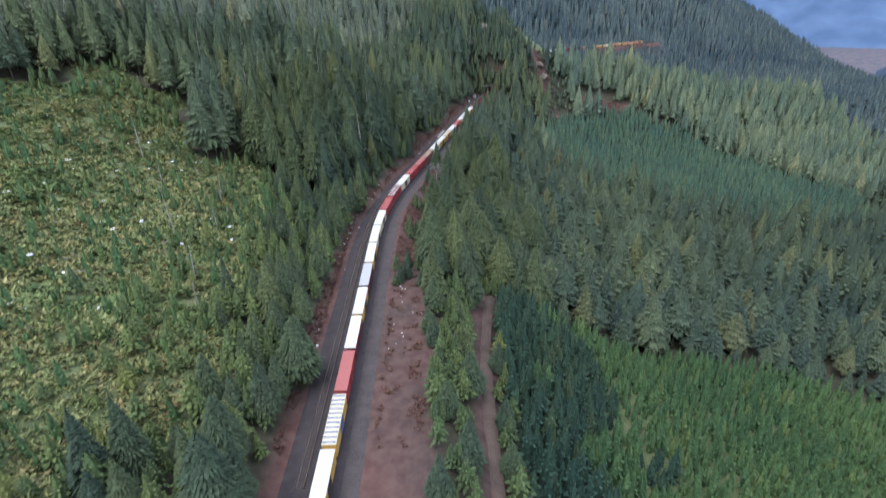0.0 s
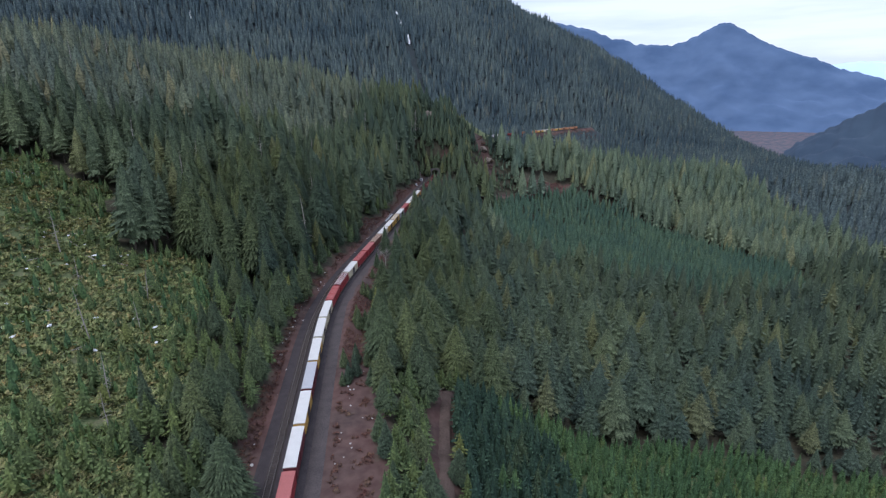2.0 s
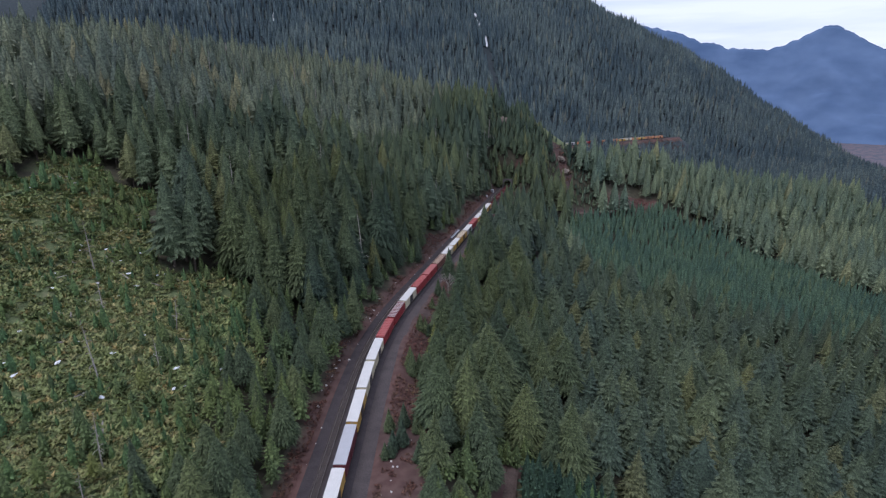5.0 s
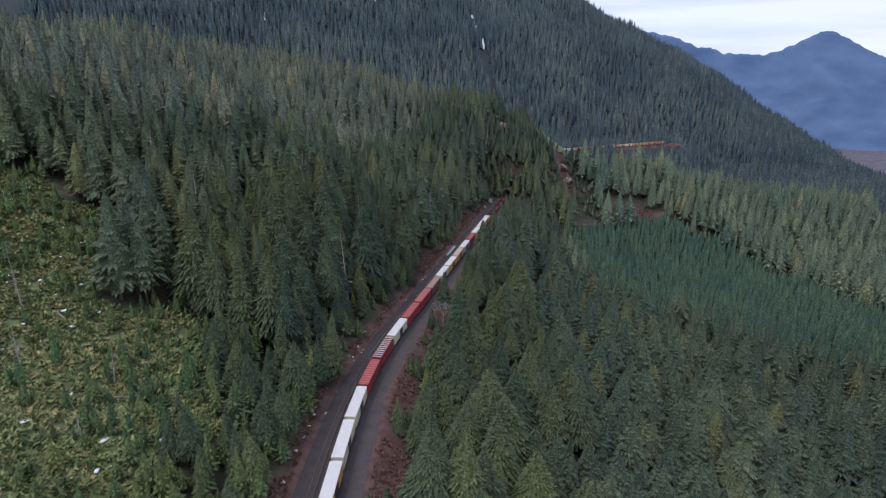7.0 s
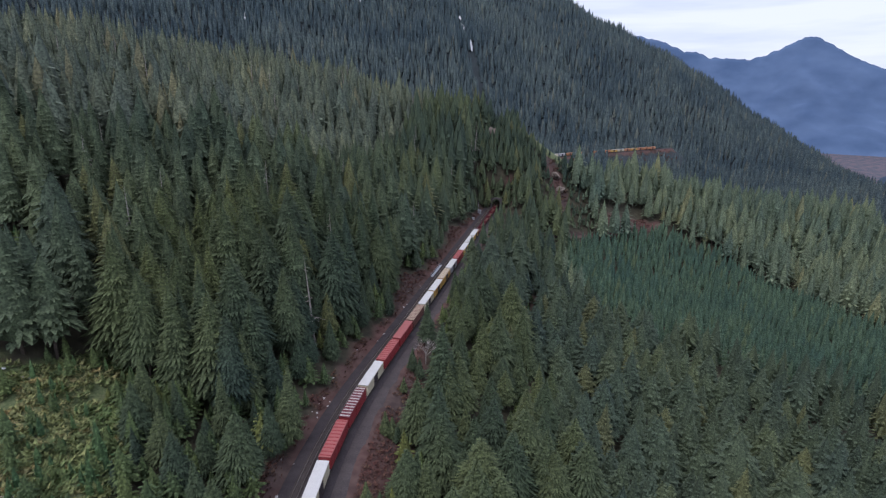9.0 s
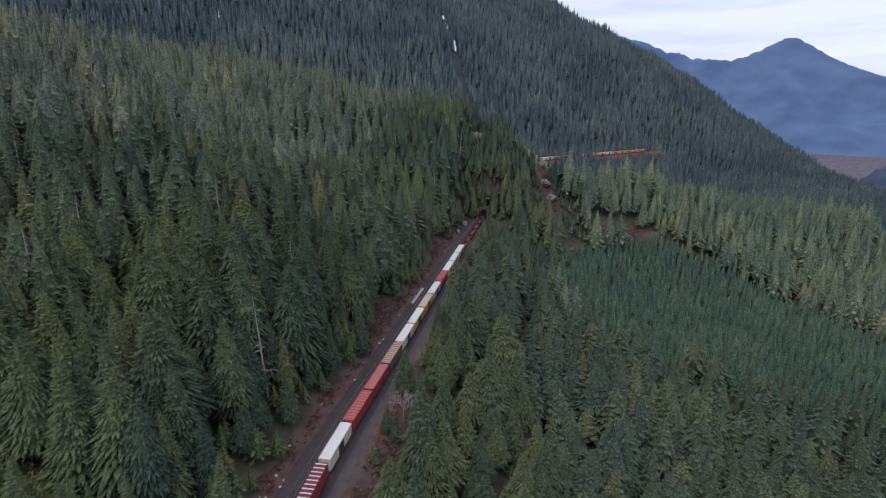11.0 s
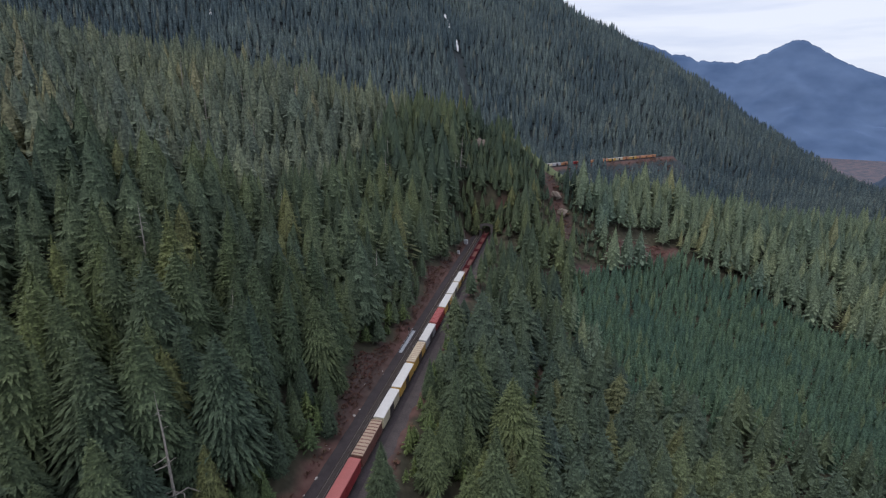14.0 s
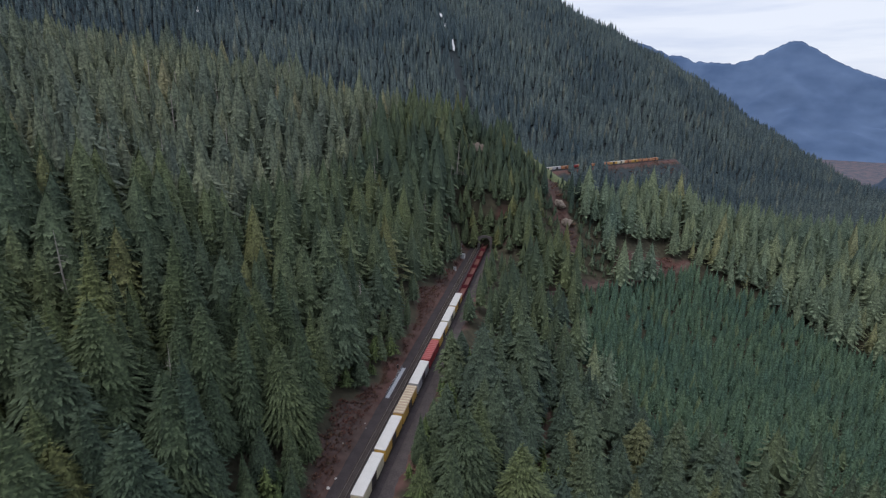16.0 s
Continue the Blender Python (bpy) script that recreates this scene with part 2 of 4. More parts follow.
def height(x, y):
    x, y = np.asarray(x, float), np.asarray(y, float)
    lat = x - rail_x(y)
    l = np.maximum(-lat - 11, 0)
    up = 150 * (1 - np.exp(-l / 260)) * (1 - 0.3 * smooth(230, 110, y)) * (1 - 0.75 * smooth(590, 800, y))
    r = np.maximum(lat - 9 - 14 * smooth(125, 95, y), 0)
    down = -80 * (1 - np.exp(-r / 110)) - 0.35 * np.maximum(lat - 620, 0)
    along = y - 548 - 0.1 * np.clip(lat, -200, 700)
    spur = 62 * np.exp(-((along / np.where(along > 0, 46 + 60 * smooth(90, 260, lat), 78)) ** 2)) * np.where(lat > 0, np.exp(-np.maximum(lat, 0) / 600), np.exp(-np.maximum(-lat, 0) / 140))
    rough = smooth(9, 45, np.abs(lat + 2))
    z = up + down + rough * (2.2 * waves(x, y, 70, 3) + 0.7 * waves(x, y, 21, 4))
    cut = smooth(8.5, 26, np.abs(lat + 2.5)) * smooth(420, 470, y) + smooth(476, 488, y) * (1 - smooth(8.5, 26, np.abs(lat + 2.5)))
    z = z + spur * np.where(y > 486, 1.0, np.maximum(cut, smooth(8, 60, np.abs(lat + 2.5)) * smooth(400, 470, y)))
    d, _ = off_line(x, y, RIDGE_A, RIDGE_B)
    mountain = 468 - 0.54 * d - 0.00006 * d * d + 14 * waves(x, y, 330, 5) * smooth(900, 500, d) + 8 * waves(x, y, 120, 6)
    k = 18.0
    z = np.maximum(z, mountain) + k * np.exp(-np.abs(z - mountain) / k) * 0.5
    d, _ = off_line(x, y, FAR_A, FAR_B)
    fill = -0.8 - 0.7 * np.maximum(d - 7, 0)
    z = np.maximum(z, fill)
    z = np.where(d < 7, -0.8, z * smooth(7, 11, d) + -0.8 * (1 - smooth(7, 11, d)))
    z = np.maximum(z, -262 + 3 * waves(x, y, 500, 8))
    flat = 1 - smooth(8.0, 11.0, np.abs(lat + 2.6)) 
    return z * (1 - flat * smooth(480, 476, y)) + -0.75 * flat * smooth(480, 476, y)
# ---- end of the lie of the land ----


def clearing(x, y):
    """1 in the brush-covered clearing on the uphill side."""
    lat = x - rail_x(y) + 7 * waves(x, y, 34, 21)
    top = 170 + 34 * smooth(-70, -122, lat) - 26 * smooth(-135, -175, lat) + 9 * waves(x, y, 30, 22)
    edge = -33 - 15 * smooth(120, 162, y)
    return (lat < edge) & (y < top)


def inside(x, y, corners):
    x, y = np.asarray(x, float), np.asarray(y, float)
    odd = np.zeros(x.shape, bool)
    for (ax, ay), (bx, by) in zip(corners, corners[1:] + corners[:1]):
        if ay != by:
            odd ^= ((ay > y) != (by > y)) & (x < (bx - ax) * (y - ay) / (by - ay) + ax)
    return odd


YOUNG = [(92, 385), (108, 446), (138, 464), (208, 506), (255, 494), (300, 442), (350, 365), (335, 290), (225, 285), (165, 318), (100, 330)]
BARE = [(146, 480), (168, 488), (202, 508), (196, 518), (172, 508), (150, 494)]
ROAD = [(9, -60), (9, 10), (10, 45), (11.5, 68), (15, 94), (24, 135), (34, 190), (48, 262), (62, 335), (72, 362), (88, 388), (91, 405), (85, 420),
        (96, 446), (122, 464), (150, 476), (184, 497), (212, 515)]
TRACK = [(108, 528), (111, 512), (113, 498), (116, 486)]


def from_road(x, y, line):
    return np.min([off_line(x, y, np.array(a, float), np.array(b, float))[0] for a, b in zip(line, line[1:])], axis=0)


def saplings(x, y):
    return (x - rail_x(y) > 43) & (y < 110 - 0.0012 * (x - 75) ** 2)


def corridor(x, y):
    """1 where the railway keeps the ground open."""
    lat = x - rail_x(y)
    wob = 1.6 * waves(x, y, 26, 31)
    left = -13.5 - 6 * np.exp(-(((y - 283) / 17) ** 2)) - 5 * np.exp(-(((y - 385) / 20) ** 2))
    right = 9.0 + 13 * smooth(112, 100, y) + 8.5 * smooth(95, 115, y) * smooth(222, 190, y)
    return (lat > left + wob) & (lat < right + wob) & (y < 475)


def forest(x, y):
    far, _ = off_line(x, y, FAR_A, FAR_B)
    below = (far < 40) & (y < 824 + (x - 150) * 0.644) & ((x > 278) | ((x > 150) & (x < 218)))
    scar, _ = off_line(x, y, np.array([113.0, 900.0]), np.array([88.0, 1240.0]))
    return ~((scar < 9) | corridor(x, y) | clearing(x, y) | inside(x, y, YOUNG) | inside(x, y, BARE) | saplings(x, y) | (from_road(x, y, ROAD) < np.where((y > 92) & (y < 395), 0.9, 3.4))
             | (from_road(x, y, TRACK) < 6) | (far < 8) | below | ((np.abs(x - rail_x(y) - 36) < 26) & (np.abs(y - 552) < 16)) | ((np.abs(x - 55) < 7) & (np.abs(y - 525) < 10)))


# ---- ground ----
def steps(lo, dense_lo, dense_hi, hi, step):
    mid = list(np.arange(dense_lo, dense_hi + 0.01, step))
    out, d = [], step
    v = dense_hi
    while v < hi:
        d *= 1.07
        v += d
        out.append(v)
    back, d, v = [], step, dense_lo
    while v > lo:
        d *= 1.09
        v -= d
        back.append(v)
    return np.array(back[::-1] + mid + out)


gx = np.concatenate([steps(-4300, -130, 130, 131, 3.0)[:-1], steps(136, 137, 470, 4900, 6.0)[2:]])
gy = np.concatenate([steps(-700, 0, 540, 541, 3.0)[:-1], steps(545, 546, 1045, 4900, 6.0)[2:]])
GX, GY = np.meshgrid(gx, gy)
GZ = height(GX, GY)
nx, ny = len(gx), len(gy)
idx = np.arange(nx * ny).reshape(ny, nx)
quads = np.stack([idx[:-1, :-1], idx[:-1, 1:], idx[1:, 1:], idx[1:, :-1]], -1).reshape(-1, 4)
me = mesh_of("ground", np.stack([GX, GY, GZ], -1).reshape(-1, 3), quads, M_GROUND)
me.polygons.foreach_set("use_smooth", np.ones(len(quads), bool))
fx, fy = GX.ravel(), GY.ravel()
f_d, _ = off_line(fx, fy, FAR_A, FAR_B)
red = corridor(fx, fy) | inside(fx, fy, BARE) | (from_road(fx, fy, ROAD) < 3.5) | (from_road(fx, fy, TRACK) < 6) | ((f_d < 13) & (fx > 140)) | ((np.abs(fx - 75) < 12) & (np.abs(fy - 476) < 9))
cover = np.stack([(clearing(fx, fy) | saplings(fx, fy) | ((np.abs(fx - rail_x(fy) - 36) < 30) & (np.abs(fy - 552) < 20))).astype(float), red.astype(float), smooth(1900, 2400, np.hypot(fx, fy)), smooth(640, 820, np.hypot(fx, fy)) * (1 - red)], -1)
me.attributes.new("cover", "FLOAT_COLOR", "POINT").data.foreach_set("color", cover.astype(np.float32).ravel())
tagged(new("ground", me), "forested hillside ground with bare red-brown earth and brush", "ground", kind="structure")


def ribbon(name, line_x, ys, lo, hi, z, mat, label, category="road", thick=0.4, crown=0.0):
    """A bed of even width that follows the railway's curve."""
    ys = np.asarray(ys, float)
    sl = (line_x(ys + 0.5) - line_x(ys - 0.5))
    nrm = np.stack([1 / np.hypot(1, sl), -sl / np.hypot(1, sl)], -1)
    c = np.stack([line_x(ys), ys], -1)
    prof = [(lo - 1.2, -thick), (lo, 0), ((lo + hi) / 2, crown), (hi, 0), (hi + 1.2, -thick)]
    verts = np.stack([np.column_stack([c + nrm * o, np.full(len(ys), z + h)]) for o, h in prof], 1).reshape(-1, 3)
    n = len(prof)
    faces = [(k * n + j, k * n + j + 1, (k + 1) * n + j + 1, (k + 1) * n + j) for k in range(len(ys) - 1) for j in range(n - 1)]
    return tagged(new(name, mesh_of(name, verts, faces, mat)), label, category, kind="structure")


ribbon("track_bed", rail_x, np.arange(-60, 500, 4.0), -8.6, 2.3, -0.28, M_BALLAST, "dark ballast bed carrying two railway tracks", "track bed", 0.6)
ribbon("gravel_road", rail_x, np.arange(-60, 470, 4.0), 3.6, 7.0, -0.45, M_GRAVEL, "grey gravel service road beside the track", "road", 0.5, 0.05)


def on_road(line, width, name, label):
    pts = []
    for (ax, ay), (bx, by) in zip(line, line[1:]):
        n = max(2, int(math.hypot(bx - ax, by - ay) / 5))
        pts += [(ax + (bx - ax) * k / n, ay + (by - ay) * k / n) for k in range(n)]
    pts = np.array(pts + [line[-1]])
    for _ in range(3):
        pts[1:-1] = (pts[:-2] + 2 * pts[1:-1] + pts[2:]) / 4
    d = np.gradient(pts, axis=0)
    nrm = np.stack([d[:, 1], -d[:, 0]], -1) / np.hypot(*d.T)[:, None]
    rows = []
    for o in (-1.2, -0.5, 0, 0.5, 1.2):
        q = pts + nrm * o * width
        rows.append(np.column_stack([q, height(pts[:, 0], pts[:, 1]) + (0.55 if abs(o) < 1 else -0.7)]))
    v = np.stack(rows, 1).reshape(-1, 3)
    f = [(k * 5 + j, k * 5 + j + 1, (k + 1) * 5 + j + 1, (k + 1) * 5 + j) for k in range(len(pts) - 1) for j in range(4)]
    tagged(new(name, mesh_of(name, v, f, M_DIRT)), label, "road", kind="structure")


on_road(ROAD, 2.1, "forest_road", "narrow reddish dirt forest road between young firs")


# ---- conifers ----
def conifer(seed, boughs, width, bare=0.1, sides=6, tiers=14, core=0.45, fan=3, wide=0.2, taper=0.95, ragged=0.2):
    """A crown of unit height: tiers of flat boughs round a dark inner cone. Each bough is a fan of pointed sprays, rising near the top and drooping below."""
    r = np.random.RandomState(seed)
    V, F = [], []
    lean = r.uniform(0.9, 1.12, 7)

    def profile(h, a=0.0):
        s = np.clip((1 - h) / (1 - bare), 0, 1)
        lobe = lean[int(a * 7 / 6.2832) % 7]
        return width * lobe * s**taper * min(1.0, 0.72 + 2.4 * (h - bare))

    def face(*p):
        k = len(V)
        V.extend(p)
        F.append(tuple(range(k, k + 4)))

    def ring(h, f):
        return [(f * profile(h) * r.uniform(0.8, 1.15) * math.cos(6.2832 * i / sides), f * profile(h) * r.uniform(0.8, 1.15) * math.sin(6.2832 * i / sides), h) for i in range(sides)]

    levels = (0.02, 0.25, 0.5, 0.75) if sides > 6 else (0.03, 0.4)
    rings = [ring(bare + u * (1 - bare), core * (0.85 if u < 0.1 else 1.0)) for u in levels]
    for low, mid in zip(rings, rings[1:]):
        for i in range(sides):
            face(low[i], low[(i + 1) % sides], mid[(i + 1) % sides], mid[i])
    for i in range(sides):
        face(rings[-1][i], rings[-1][(i + 1) % sides], (0.001, 0, 0.97), (-0.001, 0, 0.96))
    for k in range(boughs):
        u = 1 - (1 - (k + r.uniform(0, 1)) / boughs) ** 0.8
        u = (round(u * tiers) + r.normal(0, 0.10)) / tiers
        h = bare + (0.975 - bare) * float(np.clip(u, 0, 1))
        a = (k * 2.39996 + r.uniform(-0.4, 0.4)) % 6.2832
        rad = profile(h, a) * r.uniform(1 - ragged, 1 + ragged) + 0.006
        rise = r.uniform(-0.26, 0.04) + 0.9 * max(0.0, h - 0.6)
        for f in range(fan):
            off = 0.0 if f == 0 else (0.42 if f % 2 else -0.42) * r.uniform(0.7, 1.3)
            long = 1.0 if f == 0 else r.uniform(0.78, 0.95)
            b = a + off * 0.5
            c, q = math.cos(b), math.sin(b)
            d0 = rad * (0.42 if f == 0 else 0.5)
            d1 = rad * long
            half = wide * rad * r.uniform(0.75, 1.25) + 0.003
            dm = d0 + (d1 - d0) * 0.52
            z0 = h + 0.12 * rad
            z1 = h + rad * (rise + r.uniform(-0.06, 0.06)) * long
            zm = z0 + (z1 - z0) * 0.42 + 0.03 * rad
            face((d0 * c, d0 * q, z0), (dm * c + half * q, dm * q - half * c, zm - 0.35 * half), (d1 * c, d1 * q, z1), (dm * c - half * q, dm * q + half * c, zm - 0.35 * half))
    for c, q in ((1, 0), (-0.5, 0.87), (-0.5, -0.87)):
        face((0.008 * c, 0.008 * q, 0.93), (0.004 * q, -0.004 * c, 0.95), (0, 0, 1.03), (-0.004 * q, 0.004 * c, 0.95))
    return np.array(V), np.array(F)


def stem(bare, thick=0.011):
    """A four-sided tapering trunk of unit height."""
    V = [(thick * sx * (1 - 0.9 * h), thick * sy * (1 - 0.9 * h), h) for h in (-0.03, bare + 0.12) for sx, sy in ((-1, -1), (1, -1), (1, 1), (-1, 1))]
    return np.array(V), np.array([(i, (i + 1) % 4, 4 + (i + 1) % 4, 4 + i) for i in range(4)])


def scatter(x0, x1, y0, y1, gap, seed, keep):
    r = np.random.RandomState(seed)
    xs, ys = np.meshgrid(np.arange(x0, x1, gap), np.arange(y0, y1, gap * 0.87))
    xs[1::2] += gap / 2
    x, y = (xs + r.uniform(-0.42, 0.42, xs.shape) * gap).ravel(), (ys + r.uniform(-0.42, 0.42, ys.shape) * gap).ravel()
    ok = keep(x, y)
    return x[ok], y[ok]


def stand(name, x, y, tall, kinds, mat, seed, label, category="trees", spread=(0.85, 1.2), bark=None):
    """Many trees joined into one mesh; each keeps its own tint, turn, lean and size."""
    r = np.random.RandomState(seed)
    z = height(x, y)
    pick = r.randint(0, len(kinds), len(x))
    turn, wide, tint = r.uniform(0, 6.283, len(x)), r.uniform(*spread, len(x)), np.clip(r.normal(0.46, 0.31, len(x)), 0, 1)
    lx, ly = r.normal(0, 0.018, len(x)), r.normal(0, 0.018, len(x))
    V, F, A, base = [], [], [], 0
    for k, (kv, kf) in enumerate(kinds):
        i = np.nonzero(pick == k)[0]
        if not len(i):
            continue
        c, s = np.cos(turn[i])[:, None], np.sin(turn[i])[:, None]
        px, py, pz = kv[:, 0][None], kv[:, 1][None], kv[:, 2][None]
        h, w = tall[i][:, None], (tall[i] * wide[i])[:, None]
        vx = (px * c - py * s) * w + x[i][:, None] + lx[i][:, None] * pz * h
        vy = (px * s + py * c) * w + y[i][:, None] + ly[i][:, None] * pz * h
        V.append(np.stack([vx, vy, pz * h + z[i][:, None]], -1).reshape(-1, 3))
        F.append((kf[None] + (base + np.arange(len(i)) * len(kv))[:, None, None]).reshape(-1, kf.shape[1]))
        A.append(np.repeat(tint[i], len(kv)))
        base += len(i) * len(kv)
    V, F, A = np.concatenate(V), np.concatenate(F), np.concatenate(A)
    ob = tagged(new(name, mesh_of(name, V, F, mat, A)), label, category, kind="stuff")
    if bark is not None:
        sv, sf = bark
        n = len(x)
        h = tall[:, None]
        tv = np.stack([sv[:, 0][None] * h + x[:, None] + lx[:, None] * sv[:, 2][None] * h, sv[:, 1][None] * h + y[:, None] + ly[:, None] * sv[:, 2][None] * h,
                       sv[:, 2][None] * h + z[:, None]], -1).reshape(-1, 3)
        tf = (sf[None] + (np.arange(n) * len(sv))[:, None, None]).reshape(-1, 4)
        tk = new("trunks", mesh_of("trunks", tv, tf, M_BARK))
        tk.parent = ob
        tagged(tk, kind="stuff")
    return ob


def tall_at(x, y, seed):
    """Tree height in metres: tall uphill and in the old stand, lower along the clearing and the track."""
    r = np.random.RandomState(seed)
    lat = x - rail_x(y)
    t = 29 + 3.5 * waves(x, y, 110, 41)
    t = np.where((lat < 0) & (lat > -48) & (y < 165), 15 + 2 * waves(x, y, 30, 42), t)
    t = np.where((lat < 0) & (lat > -22) & (y >= 165), 17, t)
    t = np.where((lat > 0) & (lat < 20), 15, t)
    t = np.where((lat > 0) & (lat < 43) & (y < 84), 14, t)
    t = np.where((lat > 43) & (y < 112), 14, t)
    t = np.where((lat > 8) & (lat < 95) & (y > 528) & (y < 612), 9, t)
    t = np.where((lat > -20) & (lat < 60) & (y > 470) & (y <= 528), 17, t)
    t = np.where((x > 92) & (x < 140) & (y > 468) & (y < 505), 8, t)
    t = np.where((lat > 20) & (y < 420), t * 0.80, t)
    return t * np.clip(r.normal(1.0, 0.19, len(x)), 0.5, 1.45)


MID = [conifer(s, 116, w, b, 8, 19, 0.72, 3, 0.075, t) for s, w, b, t in ((1, 0.23, 0.12, 0.95), (2, 0.26, 0.18, 0.88), (3, 0.20, 0.1, 1.0), (4, 0.27, 0.15, 0.95), (5, 0.24, 0.22, 0.85), (6, 0.22, 0.25, 1.0))]
LOW = [conifer(s, 62, w, b, 5, 13, 0.74, 1, 0.14, t) for s, w, b, t in ((11, 0.22, 0.12, 0.95), (12, 0.25, 0.2, 0.88), (13, 0.19, 0.1, 1.0), (14, 0.23, 0.16, 0.95))]
TINY = [conifer(s, 8, w, 0.05, 4, 5, 0.80, 1, 0.30, t) for s, w, t in ((21, 0.22, 1.0), (22, 0.25, 0.9), (23, 0.20, 1.05))]
SMALL = [conifer(s, 18, w, 0.02, 4, 8, 0.72, 1, 0.18, 0.95) for s, w in ((31, 0.25), (32, 0.22), (33, 0.27))]
YOUNGER = [conifer(s, 32, w, 0.04, 4, 9, 0.72, 1, 0.18, 0.95) for s, w in ((35, 0.24), (36, 0.26), (37, 0.22))]
RICH = [conifer(s, 430, w, b, 9, 32, 0.72, 3, 0.046, t) for s, w, b, t in ((41, 0.23, 0.10, 0.95), (42, 0.26, 0.14, 0.92), (43, 0.20, 0.08, 1.0), (44, 0.27, 0.18, 0.88), (45, 0.24, 0.2, 0.95), (46, 0.19, 0.05, 1.0))]
STEM = stem(0.3)

def in_view(x, y):
    return forest(x, y) & (height(x, y) > -120) & (x > -(y + 67) * 0.95 - 25) & (x < (y + 67) * 1.12 + 35)


# the stand below the railway is planted wider than the one above it
ax, ay = scatter(-330, 200, -8, 640, 8.2, 7, lambda x, y: in_view(x, y) & (x < rail_x(y) + 14))
dx, dy = scatter(-40, 460, -8, 640, 9.3, 9, lambda x, y: in_view(x, y) & (x >= rail_x(y) + 14))
fx, fy = np.concatenate([ax, dx]), np.concatenate([ay, dy])
tall = tall_at(fx, fy, 8)
near_d, _ = off_line(fx, fy, np.array([-2.0, -5.0]), np.array([12.0, 210.0]))
rank = np.argsort(np.hypot(near_d, 91 - height(fx, fy) - tall))
hero, rest = rank[:298], rank[298:]
far_d = np.hypot(fx[rest] - 5, fy[rest] - 150)
band = far_d < 195
below_rail = fx[rest] > rail_x(fy[rest])
stand("fir_forest", fx[rest][band & ~below_rail], fy[rest][band & ~below_rail], tall[rest][band & ~below_rail], MID, M_FOREST, 51, "dense dark green fir forest on the slope above the railway", "forest", bark=STEM)
stand("fir_forest", fx[rest][band & below_rail], fy[rest][band & below_rail], tall[rest][band & below_rail], MID, M_COOL, 50, "dense cool green fir forest on the slope below the railway", "forest", (1.15, 1.45), STEM)
ux, uy = scatter(-200, 130, 0, 330, 4.8, 58, lambda x, y: forest(x, y) & (x > -(y + 67) * 0.95 - 25) & (x < (y + 67) * 1.12))
edge = np.abs(ux - rail_x(uy)) < 50
uh = np.where(edge & (uy < 175), 9.0, 8.0) * np.random.RandomState(59).uniform(0.55, 1.45, len(ux))
ok = (edge & (uy < 175) & (ux < rail_x(uy))) | ((np.random.RandomState(60).uniform(0, 1, len(ux)) < 0.5) & (np.abs(ux - rail_x(uy)) < 26)) | ((ux - rail_x(uy) > 20) & (ux - rail_x(uy) < 45) & (uy < 100)) | ((from_road(ux, uy, ROAD) < 5.5) & (uy > 98) & (uy < 330))
stand("understorey_firs", ux[ok], uy[ok], uh[ok], LOW, M_UNDER, 61, "young mixed green firs filling gaps under the forest edge", "forest", (1.1, 1.6))
# haze-paled needles uphill and down the valley; the shaded rail slope keeps M_FOREST
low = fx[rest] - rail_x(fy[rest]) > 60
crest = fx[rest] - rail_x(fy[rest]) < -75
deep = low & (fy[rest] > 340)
for pickd, mat, label in ((~band & crest, M_HILL, "green fir forest further up the hillside, paled as by light and haze"), (~band & ~crest & ~low, M_FOREST, "dense dark green fir forest on the slope along the railway"),
                          (~band & low & ~deep, M_COOL, "dense green fir forest in front of the young plantation"), (~band & deep, M_SLOPE, "fir forest further down the valley side, paled grey-green as by haze")):
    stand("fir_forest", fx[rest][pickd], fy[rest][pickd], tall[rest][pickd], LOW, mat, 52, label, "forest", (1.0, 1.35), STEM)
sx, sy = scatter(15, 150, 474, 560, 4.2, 55, lambda x, y: forest(x, y) & ~inside(x, y, BARE))
stand("spur_trees", sx, sy, np.where(((sy > 528) & (sx > rail_x(sy) + 8)) | (sx > 95), 6.5, 14.0) * np.random.RandomState(56).uniform(0.6, 1.3, len(sx)), LOW, M_FOREST, 57, "small green firs crowding the steep rocky spur", "forest", (1.1, 1.5))

# the mountain and the lower slopes
def far_woods(x, y):
    near = (x > -330) & (x < 460) & (y < 640)
    wide = np.abs(x - 0.18 * y) < 260 + 0.62 * y
    wide &= (height(x, y) - 92) / np.hypot(x - 11, y - 149) < 0.20
    return ~near & forest(x, y) & wide & (height(x, y) > -200) & (np.hypot(x, y) < 2000)


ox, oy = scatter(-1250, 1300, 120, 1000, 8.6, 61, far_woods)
stand("mountain_forest", ox, oy, 25 * np.random.RandomState(62).uniform(0.7, 1.25, len(ox)), TINY, M_FAR, 63, "dark conifer forest covering the lower mountainside, tinted blue-green as by haze", "forest")
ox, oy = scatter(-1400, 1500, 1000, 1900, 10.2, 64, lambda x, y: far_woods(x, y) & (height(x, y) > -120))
stand("mountain_forest", ox, oy, 29 * np.random.RandomState(65).uniform(0.7, 1.25, len(ox)), TINY, M_FAR, 66, "dark conifer forest on the high mountainside, tinted blue-green as by haze", "forest")

